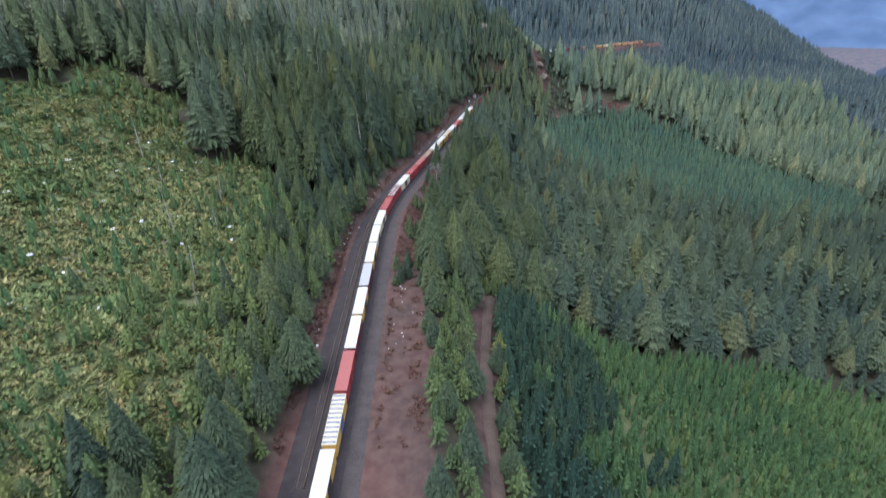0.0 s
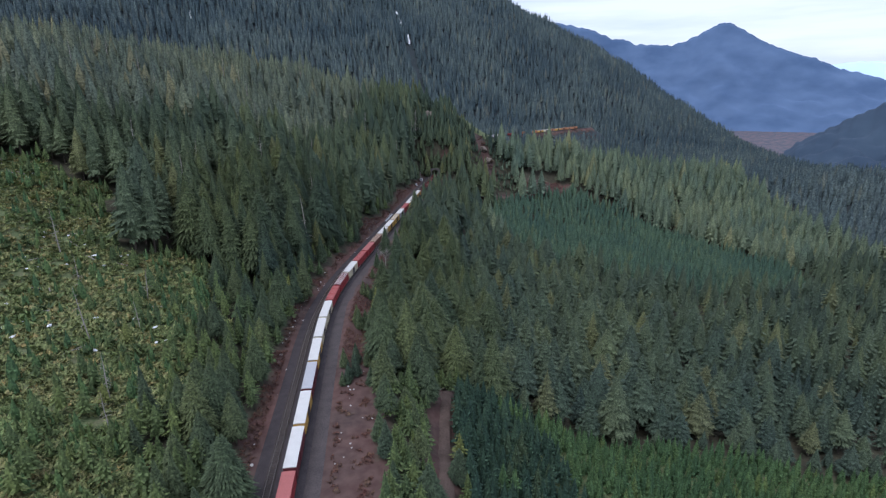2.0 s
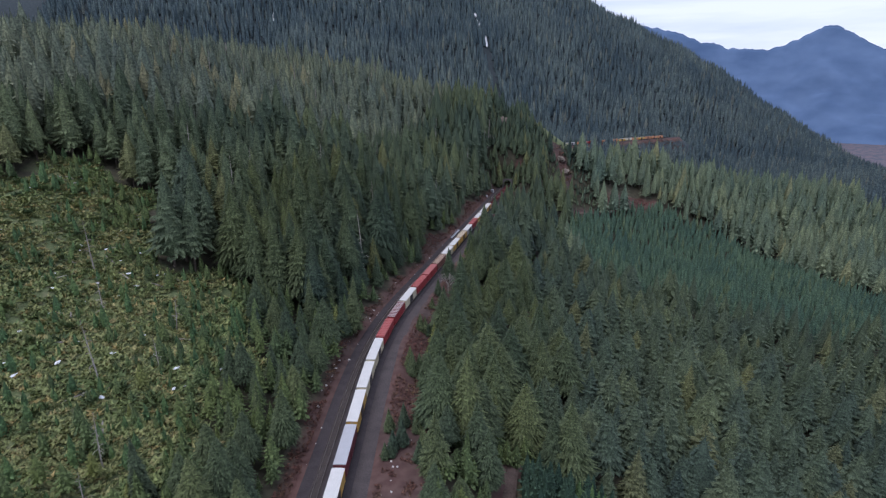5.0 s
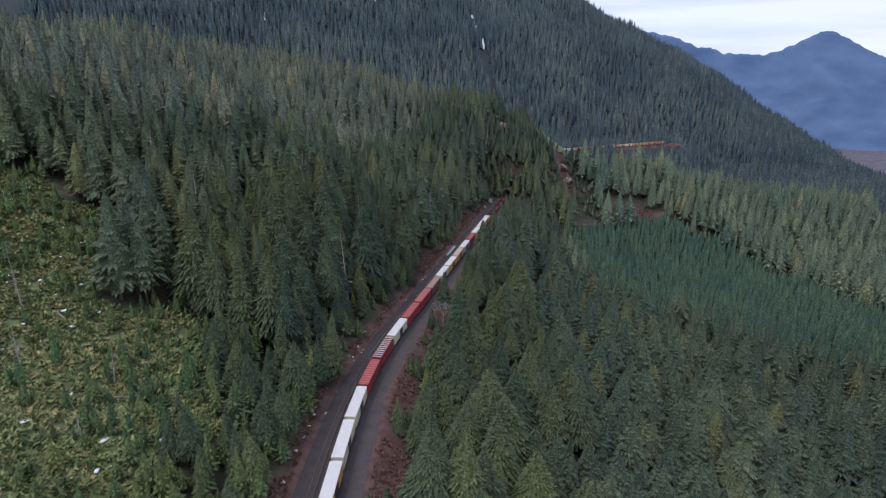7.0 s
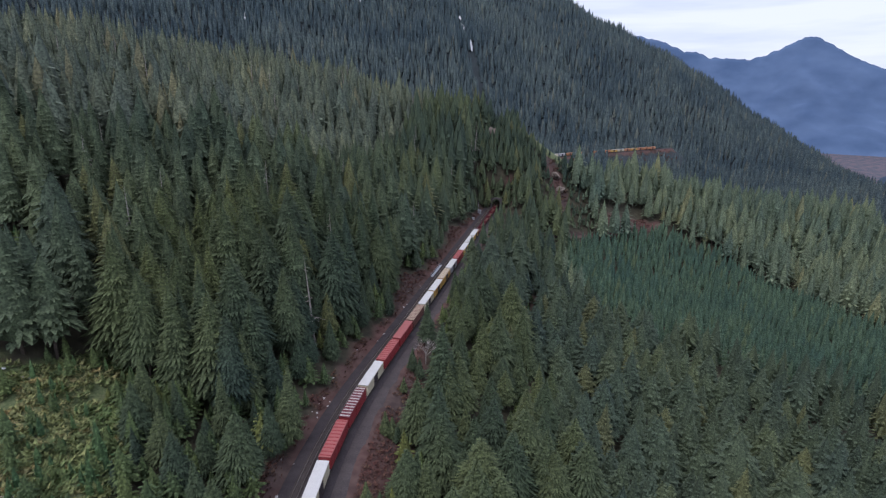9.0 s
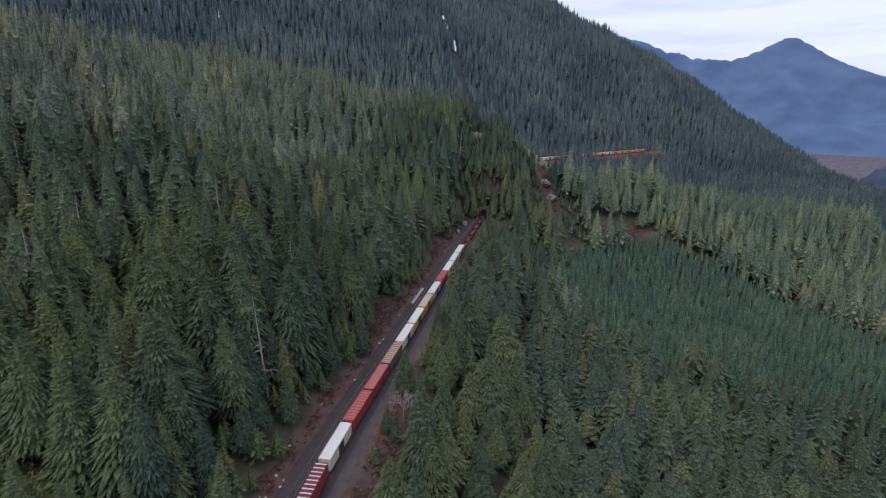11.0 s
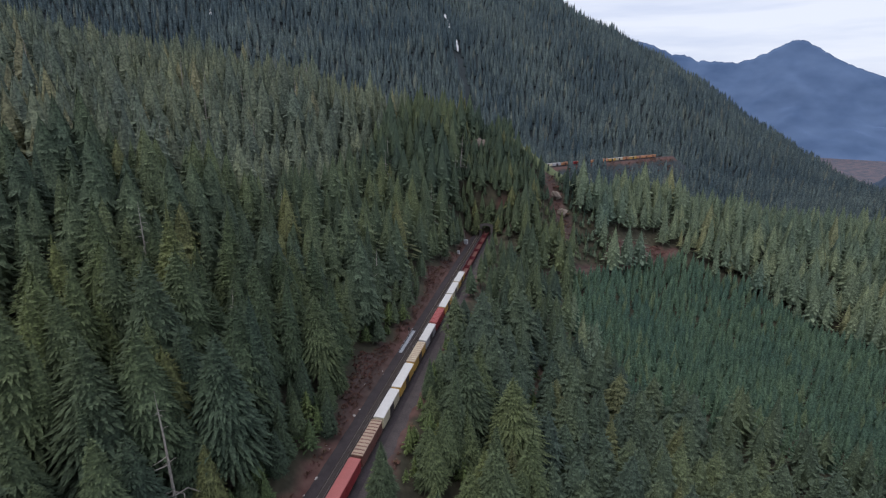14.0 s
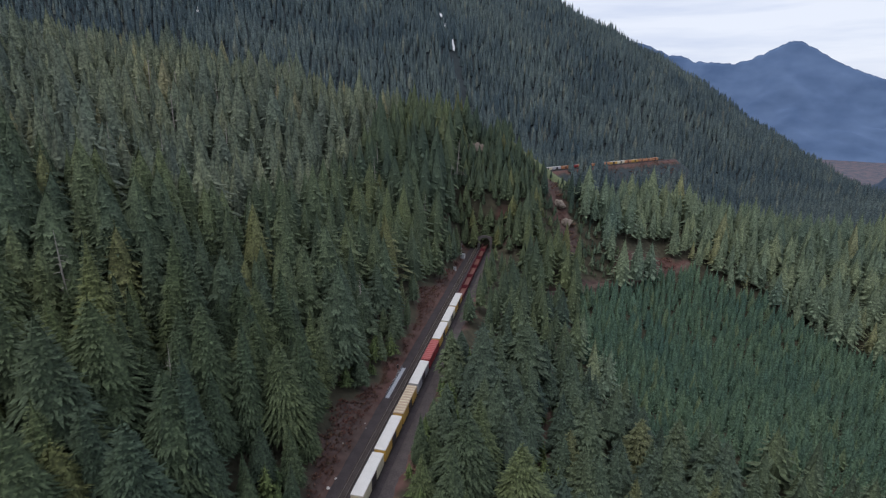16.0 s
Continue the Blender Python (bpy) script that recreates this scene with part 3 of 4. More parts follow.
# young plantations
px, py = scatter(85, 360, 270, 515, 4.3, 71, lambda x, y: inside(x, y, YOUNG) & (from_road(x, y, ROAD) > 4))
stand("young_plantation", px, py, 12.0 * np.random.RandomState(72).uniform(0.65, 1.3, len(px)), YOUNGER, M_YOUNG, 73, "even-aged blue-green young firs in a replanted block", "young trees")
px, py = scatter(18, 300, -5, 125, 3.0, 74, lambda x, y: saplings(x, y) & (from_road(x, y, ROAD) > 4.5))
tip_h = (7.8 + 4.5 * smooth(85, 45, px - rail_x(py))) * np.random.RandomState(75).uniform(0.7, 1.3, len(px))
blue = px - rail_x(py) + 14 * waves(px, py, 30, 77) < 72
stand("young_plantation", px[blue], py[blue], tip_h[blue], YOUNGER, M_DEEP, 76, "deep green young firs crowding the dirt road", "young trees")
stand("sapling_plantation", px[~blue], py[~blue], tip_h[~blue], SMALL, M_LIME, 78, "bright green closely planted young firs below the road", "young trees")


# single trees nearest the flight line
def fir_tree(kind, mat, label):
    root = new("fir_tree")
    kv, kf = RICH[kind]
    crown = new("crown", mesh_of("crown", kv, kf, mat))
    bm = bmesh.new()
    tube(bm, [(0, 0, -0.03), (0.001, 0, 0.3), (0, 0.001, 0.65), (0, 0, 0.96)], [0.014, 0.010, 0.006, 0.001], 6)
    trunk = part("trunk", bm, M_BARK)
    for o in (trunk, crown):
        o.parent = root
    return tagged(root, label, "tree", "firs beside the railway")


FIRS = [fir_tree(k, M_NEAR, t) for k, t in enumerate(("tall dark green fir with layered drooping boughs", "broad green fir with dense drooping boughs", "slender dark green fir in the stand",
                                                    "wide-crowned fir with a bare lower trunk", "tall fir with a clear trunk and dense top", "narrow spire-topped green fir"))]
rh = np.random.RandomState(81)
used = set()
for n in hero:
    k = int(rh.randint(0, 6))
    s, w = float(tall[n]), float(tall[n] * rh.uniform(0.95, 1.25) * (1.22 if fx[n] > rail_x(fy[n]) + 14 else 1.0))
    m = Matrix.Translation((fx[n], fy[n], float(height(fx[n], fy[n])))) @ Euler((rh.normal(0, 0.015), rh.normal(0, 0.015), rh.uniform(0, 6.28))).to_matrix().to_4x4()
    if k in used:
        ob = copy_thing(FIRS[k], m)
    else:
        used.add(k)
        ob = FIRS[k]
        ob.matrix_basis = m
    ob.scale = (w, w, s)


# brush of the clearing and the rusty bank
def tuft(seed, n, leafy):
    r = np.random.RandomState(seed)
    V, F = [], []
    for _ in range(n):
        a, e, L = r.uniform(0, 6.283), r.uniform(0.25, 1.3), r.uniform(0.5, 1.0)
        way = np.array([math.cos(a) * math.cos(e), math.sin(a) * math.cos(e), math.sin(e)])
        side = np.array([-math.sin(a), math.cos(a), r.uniform(-0.4, 0.4)])
        o = np.array([r.uniform(-0.35, 0.35), r.uniform(-0.35, 0.35), 0])
        k = len(V)
        V += [o + way * L * 0.25 + side * leafy, o + way * L, o + way * L * 0.25 - side * leafy]
        F.append((k, k + 1, k + 2))
    return np.array(V), np.array(F)


TUFTS = [tuft(s, 12, 0.19) for s in (1, 2, 3, 4)]
BUSHES = [tuft(s, 34, 0.14) for s in (11, 12, 13)]
bx, by = scatter(-230, -55, -12, 235, 1.25, 91, lambda x, y: clearing(x, y) & (x > -(y + 67) * 0.95 - 15) & (waves(x, y, 11, 90) > -1.0))
rb = np.random.RandomState(92)
stand("brush", bx, by, rb.uniform(0.7, 2.1, len(bx)), TUFTS, M_SHRUB, 93, "low yellow-green and brown brush covering the felled clearing", "brush", (0.9, 1.6))
keep = (rb.uniform(0, 1, len(bx)) < 0.055) & (waves(bx, by, 45, 107) > -0.6)
stand("saplings", bx[keep], by[keep], rb.gamma(5.0, 0.65, keep.sum()) + 0.8, SMALL, M_LIME, 94, "scattered young green firs growing in the clearing", "young trees", (1.0, 1.5))
ex, ey = scatter(-240, -50, 0, 235, 4.2, 111, clearing)
re_ = np.random.RandomState(112)
k1 = (re_.uniform(0, 1, len(ex)) < 0.30) & (waves(ex, ey, 38, 113) > -0.35)
stand("bushes", ex[k1], ey[k1], re_.uniform(1.4, 3.6, k1.sum()), BUSHES, M_UNDER, 114, "rounded dark green bushes scattered over the clearing", "bushes", (0.9, 1.4))
by_trees = ~clearing(ex, ey + 13) | ~clearing(ex + 9, ey + 9)
k2 = (re_.uniform(0, 1, len(ex)) < np.maximum(0.62 * smooth(-78, -36, ex - rail_x(ey)) * (ey < 150), 0.5 * by_trees))
stand("clearing_edge_firs", ex[k2], ey[k2], re_.uniform(3.0, 9.5, k2.sum()), LOW, M_UNDER, 115, "half-grown green firs along the clearing's edge", "young trees", (1.1, 1.5))
bx, by = scatter(-60, 60, 20, 480, 1.1, 95, lambda x, y: corridor(x, y) & (((x - rail_x(y) > 8.6) & ((y > 106) | (waves(x, y, 9, 89) > 0.35))) | (x - rail_x(y) < -11)) & (waves(x, y, 17, 96) > -0.9))
rb = np.random.RandomState(97)
stand("bank_brush", bx, by, rb.uniform(0.4, 1.2, len(bx)), TUFTS, M_RUST, 98, "rusty brown winter brush on the railway banks", "brush", (0.9, 1.5))
bx, by = scatter(110, 225, 460, 540, 2.6, 99, lambda x, y: (inside(x, y, BARE) | (from_road(x, y, TRACK) < 7)) & (waves(x, y, 15, 100) > -0.3))
stand("slope_brush", bx, by, np.random.RandomState(101).uniform(0.8, 3.0, len(bx)), TUFTS, M_RUST, 102, "mixed brown brush on the bare brown slope by the road", "brush", (0.9, 1.5))
fx2, fy2 = scatter(275, 430, 890, 1005, 4.5, 103, lambda x, y: (off_line(x, y, FAR_A, FAR_B)[0] > 7) & (off_line(x, y, FAR_A, FAR_B)[0] < 36) & (waves(x, y, 25, 104) > -0.1))
stand("slope_brush", fx2, fy2, np.random.RandomState(105).uniform(0.8, 3.5, len(fx2)), TUFTS, M_RUST, 106, "brown brush on the cut slope below the far railway", "brush", (0.9, 1.5))


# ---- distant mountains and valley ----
# distance haze painted in: a bluish base colour that also glows faintly
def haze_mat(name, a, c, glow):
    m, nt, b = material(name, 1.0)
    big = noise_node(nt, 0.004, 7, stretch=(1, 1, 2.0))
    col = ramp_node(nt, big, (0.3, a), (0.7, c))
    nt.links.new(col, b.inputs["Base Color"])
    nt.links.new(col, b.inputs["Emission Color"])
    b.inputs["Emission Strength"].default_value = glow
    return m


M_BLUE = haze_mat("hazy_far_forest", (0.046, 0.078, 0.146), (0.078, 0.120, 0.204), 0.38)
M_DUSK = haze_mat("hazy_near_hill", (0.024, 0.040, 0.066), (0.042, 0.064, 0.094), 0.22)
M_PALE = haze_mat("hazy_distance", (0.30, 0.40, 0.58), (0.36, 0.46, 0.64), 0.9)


def far_ridge(name, mat, dist, crest, lo, hi, foot, label, rough=1.0, deep=0.22):
    """A ridge seen round the north-east: crest gives its height in degrees over the horizon by bearing."""
    az = np.radians(np.linspace(lo, hi, 240))
    top = 90 + dist * np.tan(np.radians(crest(np.degrees(az))))
    rows = []
    for k in range(40):
        u = k / 39
        d = dist * (1 - deep * (1 - u))
        z = foot + (top - foot) * u**1.25
        wob = rough * np.sin(math.pi * min(u * 1.02, 1)) * (45 * waves(np.degrees(az) * 60, np.full_like(az, u * 900), 420, 12) + 16 * waves(np.degrees(az) * 60, np.full_like(az, u * 900), 130, 13))
        tr = rough * (5 * waves(np.degrees(az) * 60, np.full_like(az, 3.0), 40, 14) + 2.2 * np.random.RandomState(k).normal(size=len(az))) * u
        rows.append(np.stack([np.sin(az) * d, np.cos(az) * d, z + wob + tr], -1))
    back = rows[-1].copy()
    back[:, 2] = foot
    back[:, :2] *= 1.03
    rows.append(back)
    v = np.concatenate(rows)
    n = len(az)
    f = [(k * n + j, k * n + j + 1, (k + 1) * n + j + 1, (k + 1) * n + j) for k in range(len(rows) - 1) for j in range(n - 1)]
    me = mesh_of(name, v, f, mat)
    me.polygons.foreach_set("use_smooth", np.ones(len(f), bool))
    tagged(new(name, me), label, "mountain", kind="structure")


def bell(a, c, w, h):
    return h * np.exp(-(((a - c) / w) ** 2))


AZ = [14, 21.5, 22.6, 23.9, 24.9, 26.2, 27.2, 29.4, 30.4, 31.6, 32.8, 33.6, 34.3, 35.3, 36.6, 38.3, 40.6, 42.6, 46, 62]
EL = [6.5, 4.9, 4.5, 3.85, 3.8, 3.25, 3.2, 3.1, 3.35, 3.95, 4.6, 4.83, 4.65, 4.05, 3.2, 2.4, 1.6, 0.7, -0.3, -2.0]
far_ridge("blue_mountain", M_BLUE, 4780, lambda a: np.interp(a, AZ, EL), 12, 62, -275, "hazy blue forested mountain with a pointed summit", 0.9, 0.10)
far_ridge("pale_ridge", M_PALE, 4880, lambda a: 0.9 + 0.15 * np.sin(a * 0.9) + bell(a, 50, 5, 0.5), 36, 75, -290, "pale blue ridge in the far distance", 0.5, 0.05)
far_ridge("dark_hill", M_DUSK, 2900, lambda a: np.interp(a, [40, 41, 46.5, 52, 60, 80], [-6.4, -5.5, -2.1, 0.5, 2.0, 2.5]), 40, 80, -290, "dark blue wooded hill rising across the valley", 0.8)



# ---- railway ----
def track(name, shift, y0, y1, label):
    root = tagged(new(name), label, "railway track")
    ys = np.arange(y0, y1, 3.0)
    for off in (-0.7175, 0.7175):
        prof = [(-0.07, 0), (-0.037, 0.17), (0.037, 0.17), (0.07, 0)]
        sl = rail_x(ys + 0.5) - rail_x(ys - 0.5)
        n = np.stack([1 / np.hypot(1, sl), -sl / np.hypot(1, sl)], -1)
        c = np.stack([rail_x(ys), ys], -1)
        v = np.stack([np.column_stack([c + n * (shift + off + o), np.full(len(ys), 0.0 - 0.17 + h)]) for o, h in prof], 1).reshape(-1, 3)
        f = [(k * 4 + j, k * 4 + j + 1, k * 4 + 5 + j, k * 4 + 4 + j) for k in range(len(ys) - 1) for j in range(3)]
        ob = new("rail", mesh_of("rail", v, f, M_RAIL))
        ob.parent = root
    V, F = [], []
    box = np.array([(x, y, z) for z in (-0.30, -0.165) for x, y in ((-1.3, -0.11), (1.3, -0.11), (1.3, 0.11), (-1.3, 0.11))])
    bf = np.array([(4, 5, 6, 7), (0, 1, 5, 4), (1, 2, 6, 5), (2, 3, 7, 6), (3, 0, 4, 7)])
    for y in np.arange(y0, y1, 0.62):
        a = math.atan(float(rail_x(y + 0.5) - rail_x(y - 0.5)))
        c, s = math.cos(a), math.sin(a)
        F.append(bf + len(V) * 8)
        V.append(np.stack([(box[:, 0] + shift) * c + box[:, 1] * s + float(rail_x(y)), -(box[:, 0] + shift) * s + box[:, 1] * c + y, box[:, 2]], -1))
    ob = new("sleeper_bed", mesh_of("sleeper_bed", np.concatenate(V), np.concatenate(F), M_TIE))
    ob.parent = root
    tagged(ob, kind="stuff")


track("railway_track", -5.2, 10, 498, "empty railway track with steel rails on dark sleepers")
track("railway_track", 0.0, 10, 498, "railway track with steel rails carrying the freight train")


def paint(name, a, dirt=0.5, spec=0.5):
    m, nt, b = material(name, spec)
    big, streak = noise_node(nt, 0.45, 5), noise_node(nt, 1.2, 5, stretch=(3.0, 3.0, 0.35))
    col = ramp_node(nt, big, (0.3, tuple(v * 0.82 for v in a)), (0.7, a))
    grime = ramp_node(nt, streak, (0.38, tuple(v * (1 - dirt * 0.6) for v in a)), (0.62, tuple(min(1, v * 1.06) for v in a)))
    nt.links.new(blend(nt, 0.5, col, grime), b.inputs["Base Color"])
    return m


P_WHITE, P_CREAM, P_GREY = paint("white_roof_paint", (0.60, 0.585, 0.56), 0.3), paint("cream_paint", (0.62, 0.56, 0.40)), paint("grey_paint", (0.42, 0.42, 0.44), 0.35)
P_RED, P_MAROON, P_BROWN = paint("red_paint", (0.31, 0.040, 0.045)), paint("maroon_paint", (0.14, 0.030, 0.038)), paint("boxcar_brown_paint", (0.17, 0.075, 0.06))
P_YELLOW, P_ORANGE, P_TAN = paint("yellow_paint", (0.58, 0.36, 0.09)), paint("orange_paint", (0.52, 0.25, 0.13)), paint("tan_paint", (0.40, 0.30, 0.22))
P_PINK, P_BLACK, P_BLUE = paint("faded_red_paint", (0.38, 0.12, 0.11)), paint("dark_door_paint", (0.045, 0.035, 0.04)), paint("blue_paint", (0.10, 0.13, 0.32))


def bogie(root, y):
    bm = bmesh.new()
    for x in (-0.95, 0.95):
        slab(bm, x - 0.09, x + 0.09, y - 1.35, y + 1.35, 0.42, 0.75, 0.04)
    slab(bm, -0.95, 0.95, y - 0.28, y + 0.28, 0.5, 0.85)
    frame_part = part("bogie", bm, M_IRON, root)
    for dy in (-0.89, 0.89):
        bm = bmesh.new()
        for x in (-0.75, 0.75):
            disc(bm, y + dy, x, 0.46, 0.46, 0.13)
        tube(bm, [(-0.75, y + dy, 0.46), (0.75, y + dy, 0.46)], [0.08, 0.08], 6)
        part("wheelset", bm, M_RAIL, frame_part)


def boxcar(side, roof, door, ribbed, label, length=15.6, tall=4.65):
    root = new("boxcar")
    h, w = length / 2, 1.52
    bm = bmesh.new()
    slab(bm, -w, w, -h, h, 1.02, tall - 0.22, 0.05)
    n = 13
    for k in range(n):
        y = -h + 0.35 + (length - 0.7) * k / (n - 1)
        if abs(y) > 1.9:
            for x in (-w, w):
                slab(bm, x - 0.045, x + 0.045, y - 0.05, y + 0.05, 1.1, tall - 0.3)
    for e in (-h, h):
        for z in (1.6, 2.4, 3.2, 3.9):
            slab(bm, -1.35, 1.35, e - 0.05, e + 0.05, z, z + 0.28, 0.03)
    body = part("body", bm, side, root)
    bm = bmesh.new()
    pts = [(-w - 0.04, tall - 0.24), (-w - 0.02, tall - 0.10), (-0.75, tall - 0.02), (0, tall), (0.75, tall - 0.02), (w + 0.02, tall - 0.10), (w + 0.04, tall - 0.24)]
    a, b = [bm.verts.new((x, -h - 0.08, z)) for x, z in pts], [bm.verts.new((x, h + 0.08, z)) for x, z in pts]
    for i in range(len(pts) - 1):
        bm.faces.new((a[i], a[i + 1], b[i + 1], b[i]))
    bm.faces.new(a[::-1])
    bm.faces.new(b)
    bm.faces.new((a[0], b[0], b[-1], a[-1]))
    part("roof", bm, roof, root)
    if ribbed is not None:
        for k in range(11):
            y = -h + 0.6 + (length - 1.2) * k / 10
            bm = bmesh.new()
            slab(bm, -1.42, 1.42, y - 0.17, y + 0.17, tall - 0.09, tall + 0.07, 0.03)
            part("roof_rib", bm, ribbed, root)
    for x in (-1, 1):
        bm = bmesh.new()
        lo, hi = (x * (w + 0.02), x * (w + 0.11)) if x > 0 else (x * (w + 0.11), x * (w + 0.02))
        slab(bm, lo, hi, -1.7, 1.7, 1.12, tall - 0.42, 0.02)
        for k in range(5):
            slab(bm, lo - 0.025, hi + 0.025, -1.6 + k * 0.8 - 0.05, -1.6 + k * 0.8 + 0.05, 1.2, tall - 0.5)
        part("door", bm, door, root)
    bm = bmesh.new()
    slab(bm, -0.5, 0.5, -h + 0.4, h - 0.4, 0.72, 1.02)
    for e in (-1, 1):
        slab(bm, -0.16, 0.16, min(e * (h - 0.4), e * (h + 0.75)), max(e * (h - 0.4), e * (h + 0.75)), 0.72, 0.98, 0.03)
    part("underframe", bm, M_IRON, root)
    for y in (-h + 2.2, h - 2.2):
        bogie(root, y)
    for e in (-1, 1):
        bm = bmesh.new()
        for z in np.arange(1.2, tall - 0.4, 0.45):
            slab(bm, 1.05, 1.5, e * h - 0.1, e * h + 0.1, z, z + 0.05)
        part("ladder", bm, side, root)
    return tagged(root, label, "boxcar", "cars of the freight train")


def flatcar(side, label, length=15.6):
    """An empty low gondola with ribbed sides."""
    root = new("gondola_car")
    h, w = length / 2, 1.5
    bm = bmesh.new()
    for x in (-w, w - 0.1):
        slab(bm, x, x + 0.1, -h, h, 0.95, 2.35)
        for k in range(12):
            y = -h + 0.3 + (length - 0.6) * k / 11
            slab(bm, x - 0.07, x + 0.17, y - 0.06, y + 0.06, 1.0, 2.3)
        slab(bm, x - 0.04, x + 0.14, -h, h, 2.35, 2.45)
    for e in (-h, h - 0.1):
        slab(bm, -w, w, e, e + 0.1, 0.95, 2.4)
    part("body", bm, side, root)
    bm = bmesh.new()
    slab(bm, -w + 0.1, w - 0.1, -h + 0.1, h - 0.1, 0.9, 1.05)
    part("floor", bm, P_BROWN, root)
    bm = bmesh.new()
    slab(bm, -0.4, 0.4, -h - 0.7, h + 0.7, 0.7, 0.9)
    part("underframe", bm, M_IRON, root)
    for y in (-h + 2.2, h - 2.2):
        bogie(root, y)
    return tagged(root, label, "gondola car", "cars of the freight train")


CARS = {
    "wm": lambda: boxcar(P_MAROON, P_WHITE, P_MAROON, None, "maroon boxcar with a plain white roof"),
    "wy": lambda: boxcar(P_YELLOW, P_WHITE, P_BLACK, None, "yellow boxcar with dark doors and a white roof"),
    "gm": lambda: boxcar(P_MAROON, P_GREY, P_MAROON, None, "maroon boxcar with a pale grey roof"),
    "cy": lambda: boxcar(P_CREAM, P_WHITE, P_BLACK, None, "cream boxcar with dark doors and a white roof"),
    "rr": lambda: boxcar(P_RED, P_PINK, P_RED, P_RED, "red boxcar with a faded ribbed red roof"),
    "rw": lambda: boxcar(P_RED, P_MAROON, P_RED, P_WHITE, "red boxcar whose dark roof has white ribs"),
    "br": lambda: boxcar(P_BROWN, P_TAN, P_BROWN, P_BROWN, "brown boxcar with a weathered ribbed roof"),
    "ty": lambda: boxcar(P_YELLOW, P_TAN, P_BLACK, P_CREAM, "yellow boxcar with a tan ribbed roof"),
    "gg": lambda: boxcar(P_GREY, P_WHITE, P_BLACK, None, "grey boxcar with a whitish roof"),
    "pk": lambda: boxcar(P_RED, P_PINK, P_RED, None, "red boxcar with a faded pinkish roof"),
    "yb": lambda: boxcar(P_YELLOW, P_CREAM, P_BLUE, P_BLUE, "cream-roofed yellow boxcar with blue roof ribs"),
    "or": lambda: boxcar(P_ORANGE, P_TAN, P_BROWN, P_ORANGE, "orange boxcar with a dull ribbed roof"),
    "go": lambda: flatcar(P_MAROON, "empty dark red-brown gondola car"),
}
first = {}


def put_car(code, m):
    if code in first:
        return copy_thing(first[code], m)
    first[code] = CARS[code]()
    first[code].matrix_basis = m
    return first[code]


def car_at(code, y):
    a = math.atan(float(rail_x(y + 4) - rail_x(y - 4)) / 8)
    put_car(code, Matrix.Translation((float(rail_x(y)), y, 0.0)) @ Matrix.Rotation(-a, 4, "Z"))


# nearest first, coupled at 17 m
y = -9.5
for code in "ty wy yb pk wm wy gm wy cy cy rr rw cy rr pk br cy wy ty gg rr wy cy wy go go go go go go".split():
    car_at(code, y)
    a = math.atan(float(rail_x(y + 8) - rail_x(y - 8)) / 16)
    y += 17.0 * math.cos(a)

# the same train beyond the tunnel, on the bench across the mountainside
d = (FAR_B - FAR_A) / np.linalg.norm(FAR_B - FAR_A)
span = float(np.linalg.norm(FAR_B - FAR_A))
ribs = mesh_of("bench", [(*(FAR_A + d * s + np.array([d[1], -d[0]]) * o), z) for s in (-10, span + 10) for o, z in ((-4, -1.0), (-2.4, -0.2), (2.4, -0.2), (4, -1.0))],
               [(0, 1, 5, 4), (1, 2, 6, 5), (2, 3, 7, 6)], M_BALLAST)
tagged(new("far_track_bed", ribs), "ballasted railway bench cut across the mountainside", "track bed", kind="structure")
far_turn = Matrix.Rotation(-math.atan2(d[0], d[1]), 4, "Z")
far_codes = "gg wy cy gg or pk or or br or wy cy or ty or or or".split()
for k, code in enumerate(far_codes):
    p = FAR_A + d * (8 + 17.0 * k)
    put_car(code, Matrix.Translation((p[0], p[1], 0.0)) @ far_turn)

# tunnel portal
M_SOOT = plain("sooty_concrete", (0.060, 0.055, 0.055), (0.13, 0.12, 0.115), 0.6, 0.95, relief=0.03)
TY = 474.0
ta = math.atan(0.26)
portal = tagged(new("tunnel_portal"), "weathered concrete tunnel portal in the wooded hillside", "tunnel portal")
portal.matrix_basis = Matrix.Translation((float(rail_x(TY)) , TY, -0.6)) @ Matrix.Rotation(-ta, 4, "Z")
bm = bmesh.new()
arch = [(3.1 * math.cos(a), 4.8 + 3.1 * math.sin(a)) for a in np.linspace(0, math.pi, 13)]
inner = [(3.1, 0)] + arch + [(-3.1, 0)]
outer = [(4.6, 0), (4.6, 5.0)] + [(4.6 - 9.2 * k / 10, 8.4 + 0.7 * math.sin(math.pi * k / 10)) for k in range(11)] + [(-4.6, 5.0), (-4.6, 0)]
for y0, flip in ((0.0, False), (1.2, True)):
    iv, ov = [bm.verts.new((x, y0, z)) for x, z in inner], [bm.verts.new((x, y0, z)) for x, z in outer]
    for k in range(len(inner) - 1):
        q = (iv[k], ov[k], ov[k + 1], iv[k + 1])
        bm.faces.new(q[::-1] if flip else q)
    if flip:
        for k in range(len(inner) - 1):
            bm.faces.new((pi_[k], iv[k], iv[k + 1], pi_[k + 1]))
            bm.faces.new((po_[k], po_[k + 1], ov[k + 1], ov[k]))
    pi_, po_ = iv, ov
part("arch_wall", bm, M_SOOT, portal)
bm = bmesh.new()
a, b = [bm.verts.new((x * 1.04, 0.6, z)) for x, z in inner], [bm.verts.new((x * 1.04, 30, z)) for x, z in inner]
for k in range(len(inner) - 1):
    bm.faces.new((a[k], b[k], b[k + 1], a[k + 1]))
bm.faces.new(b)
part("lining", bm, M_DARK, portal)


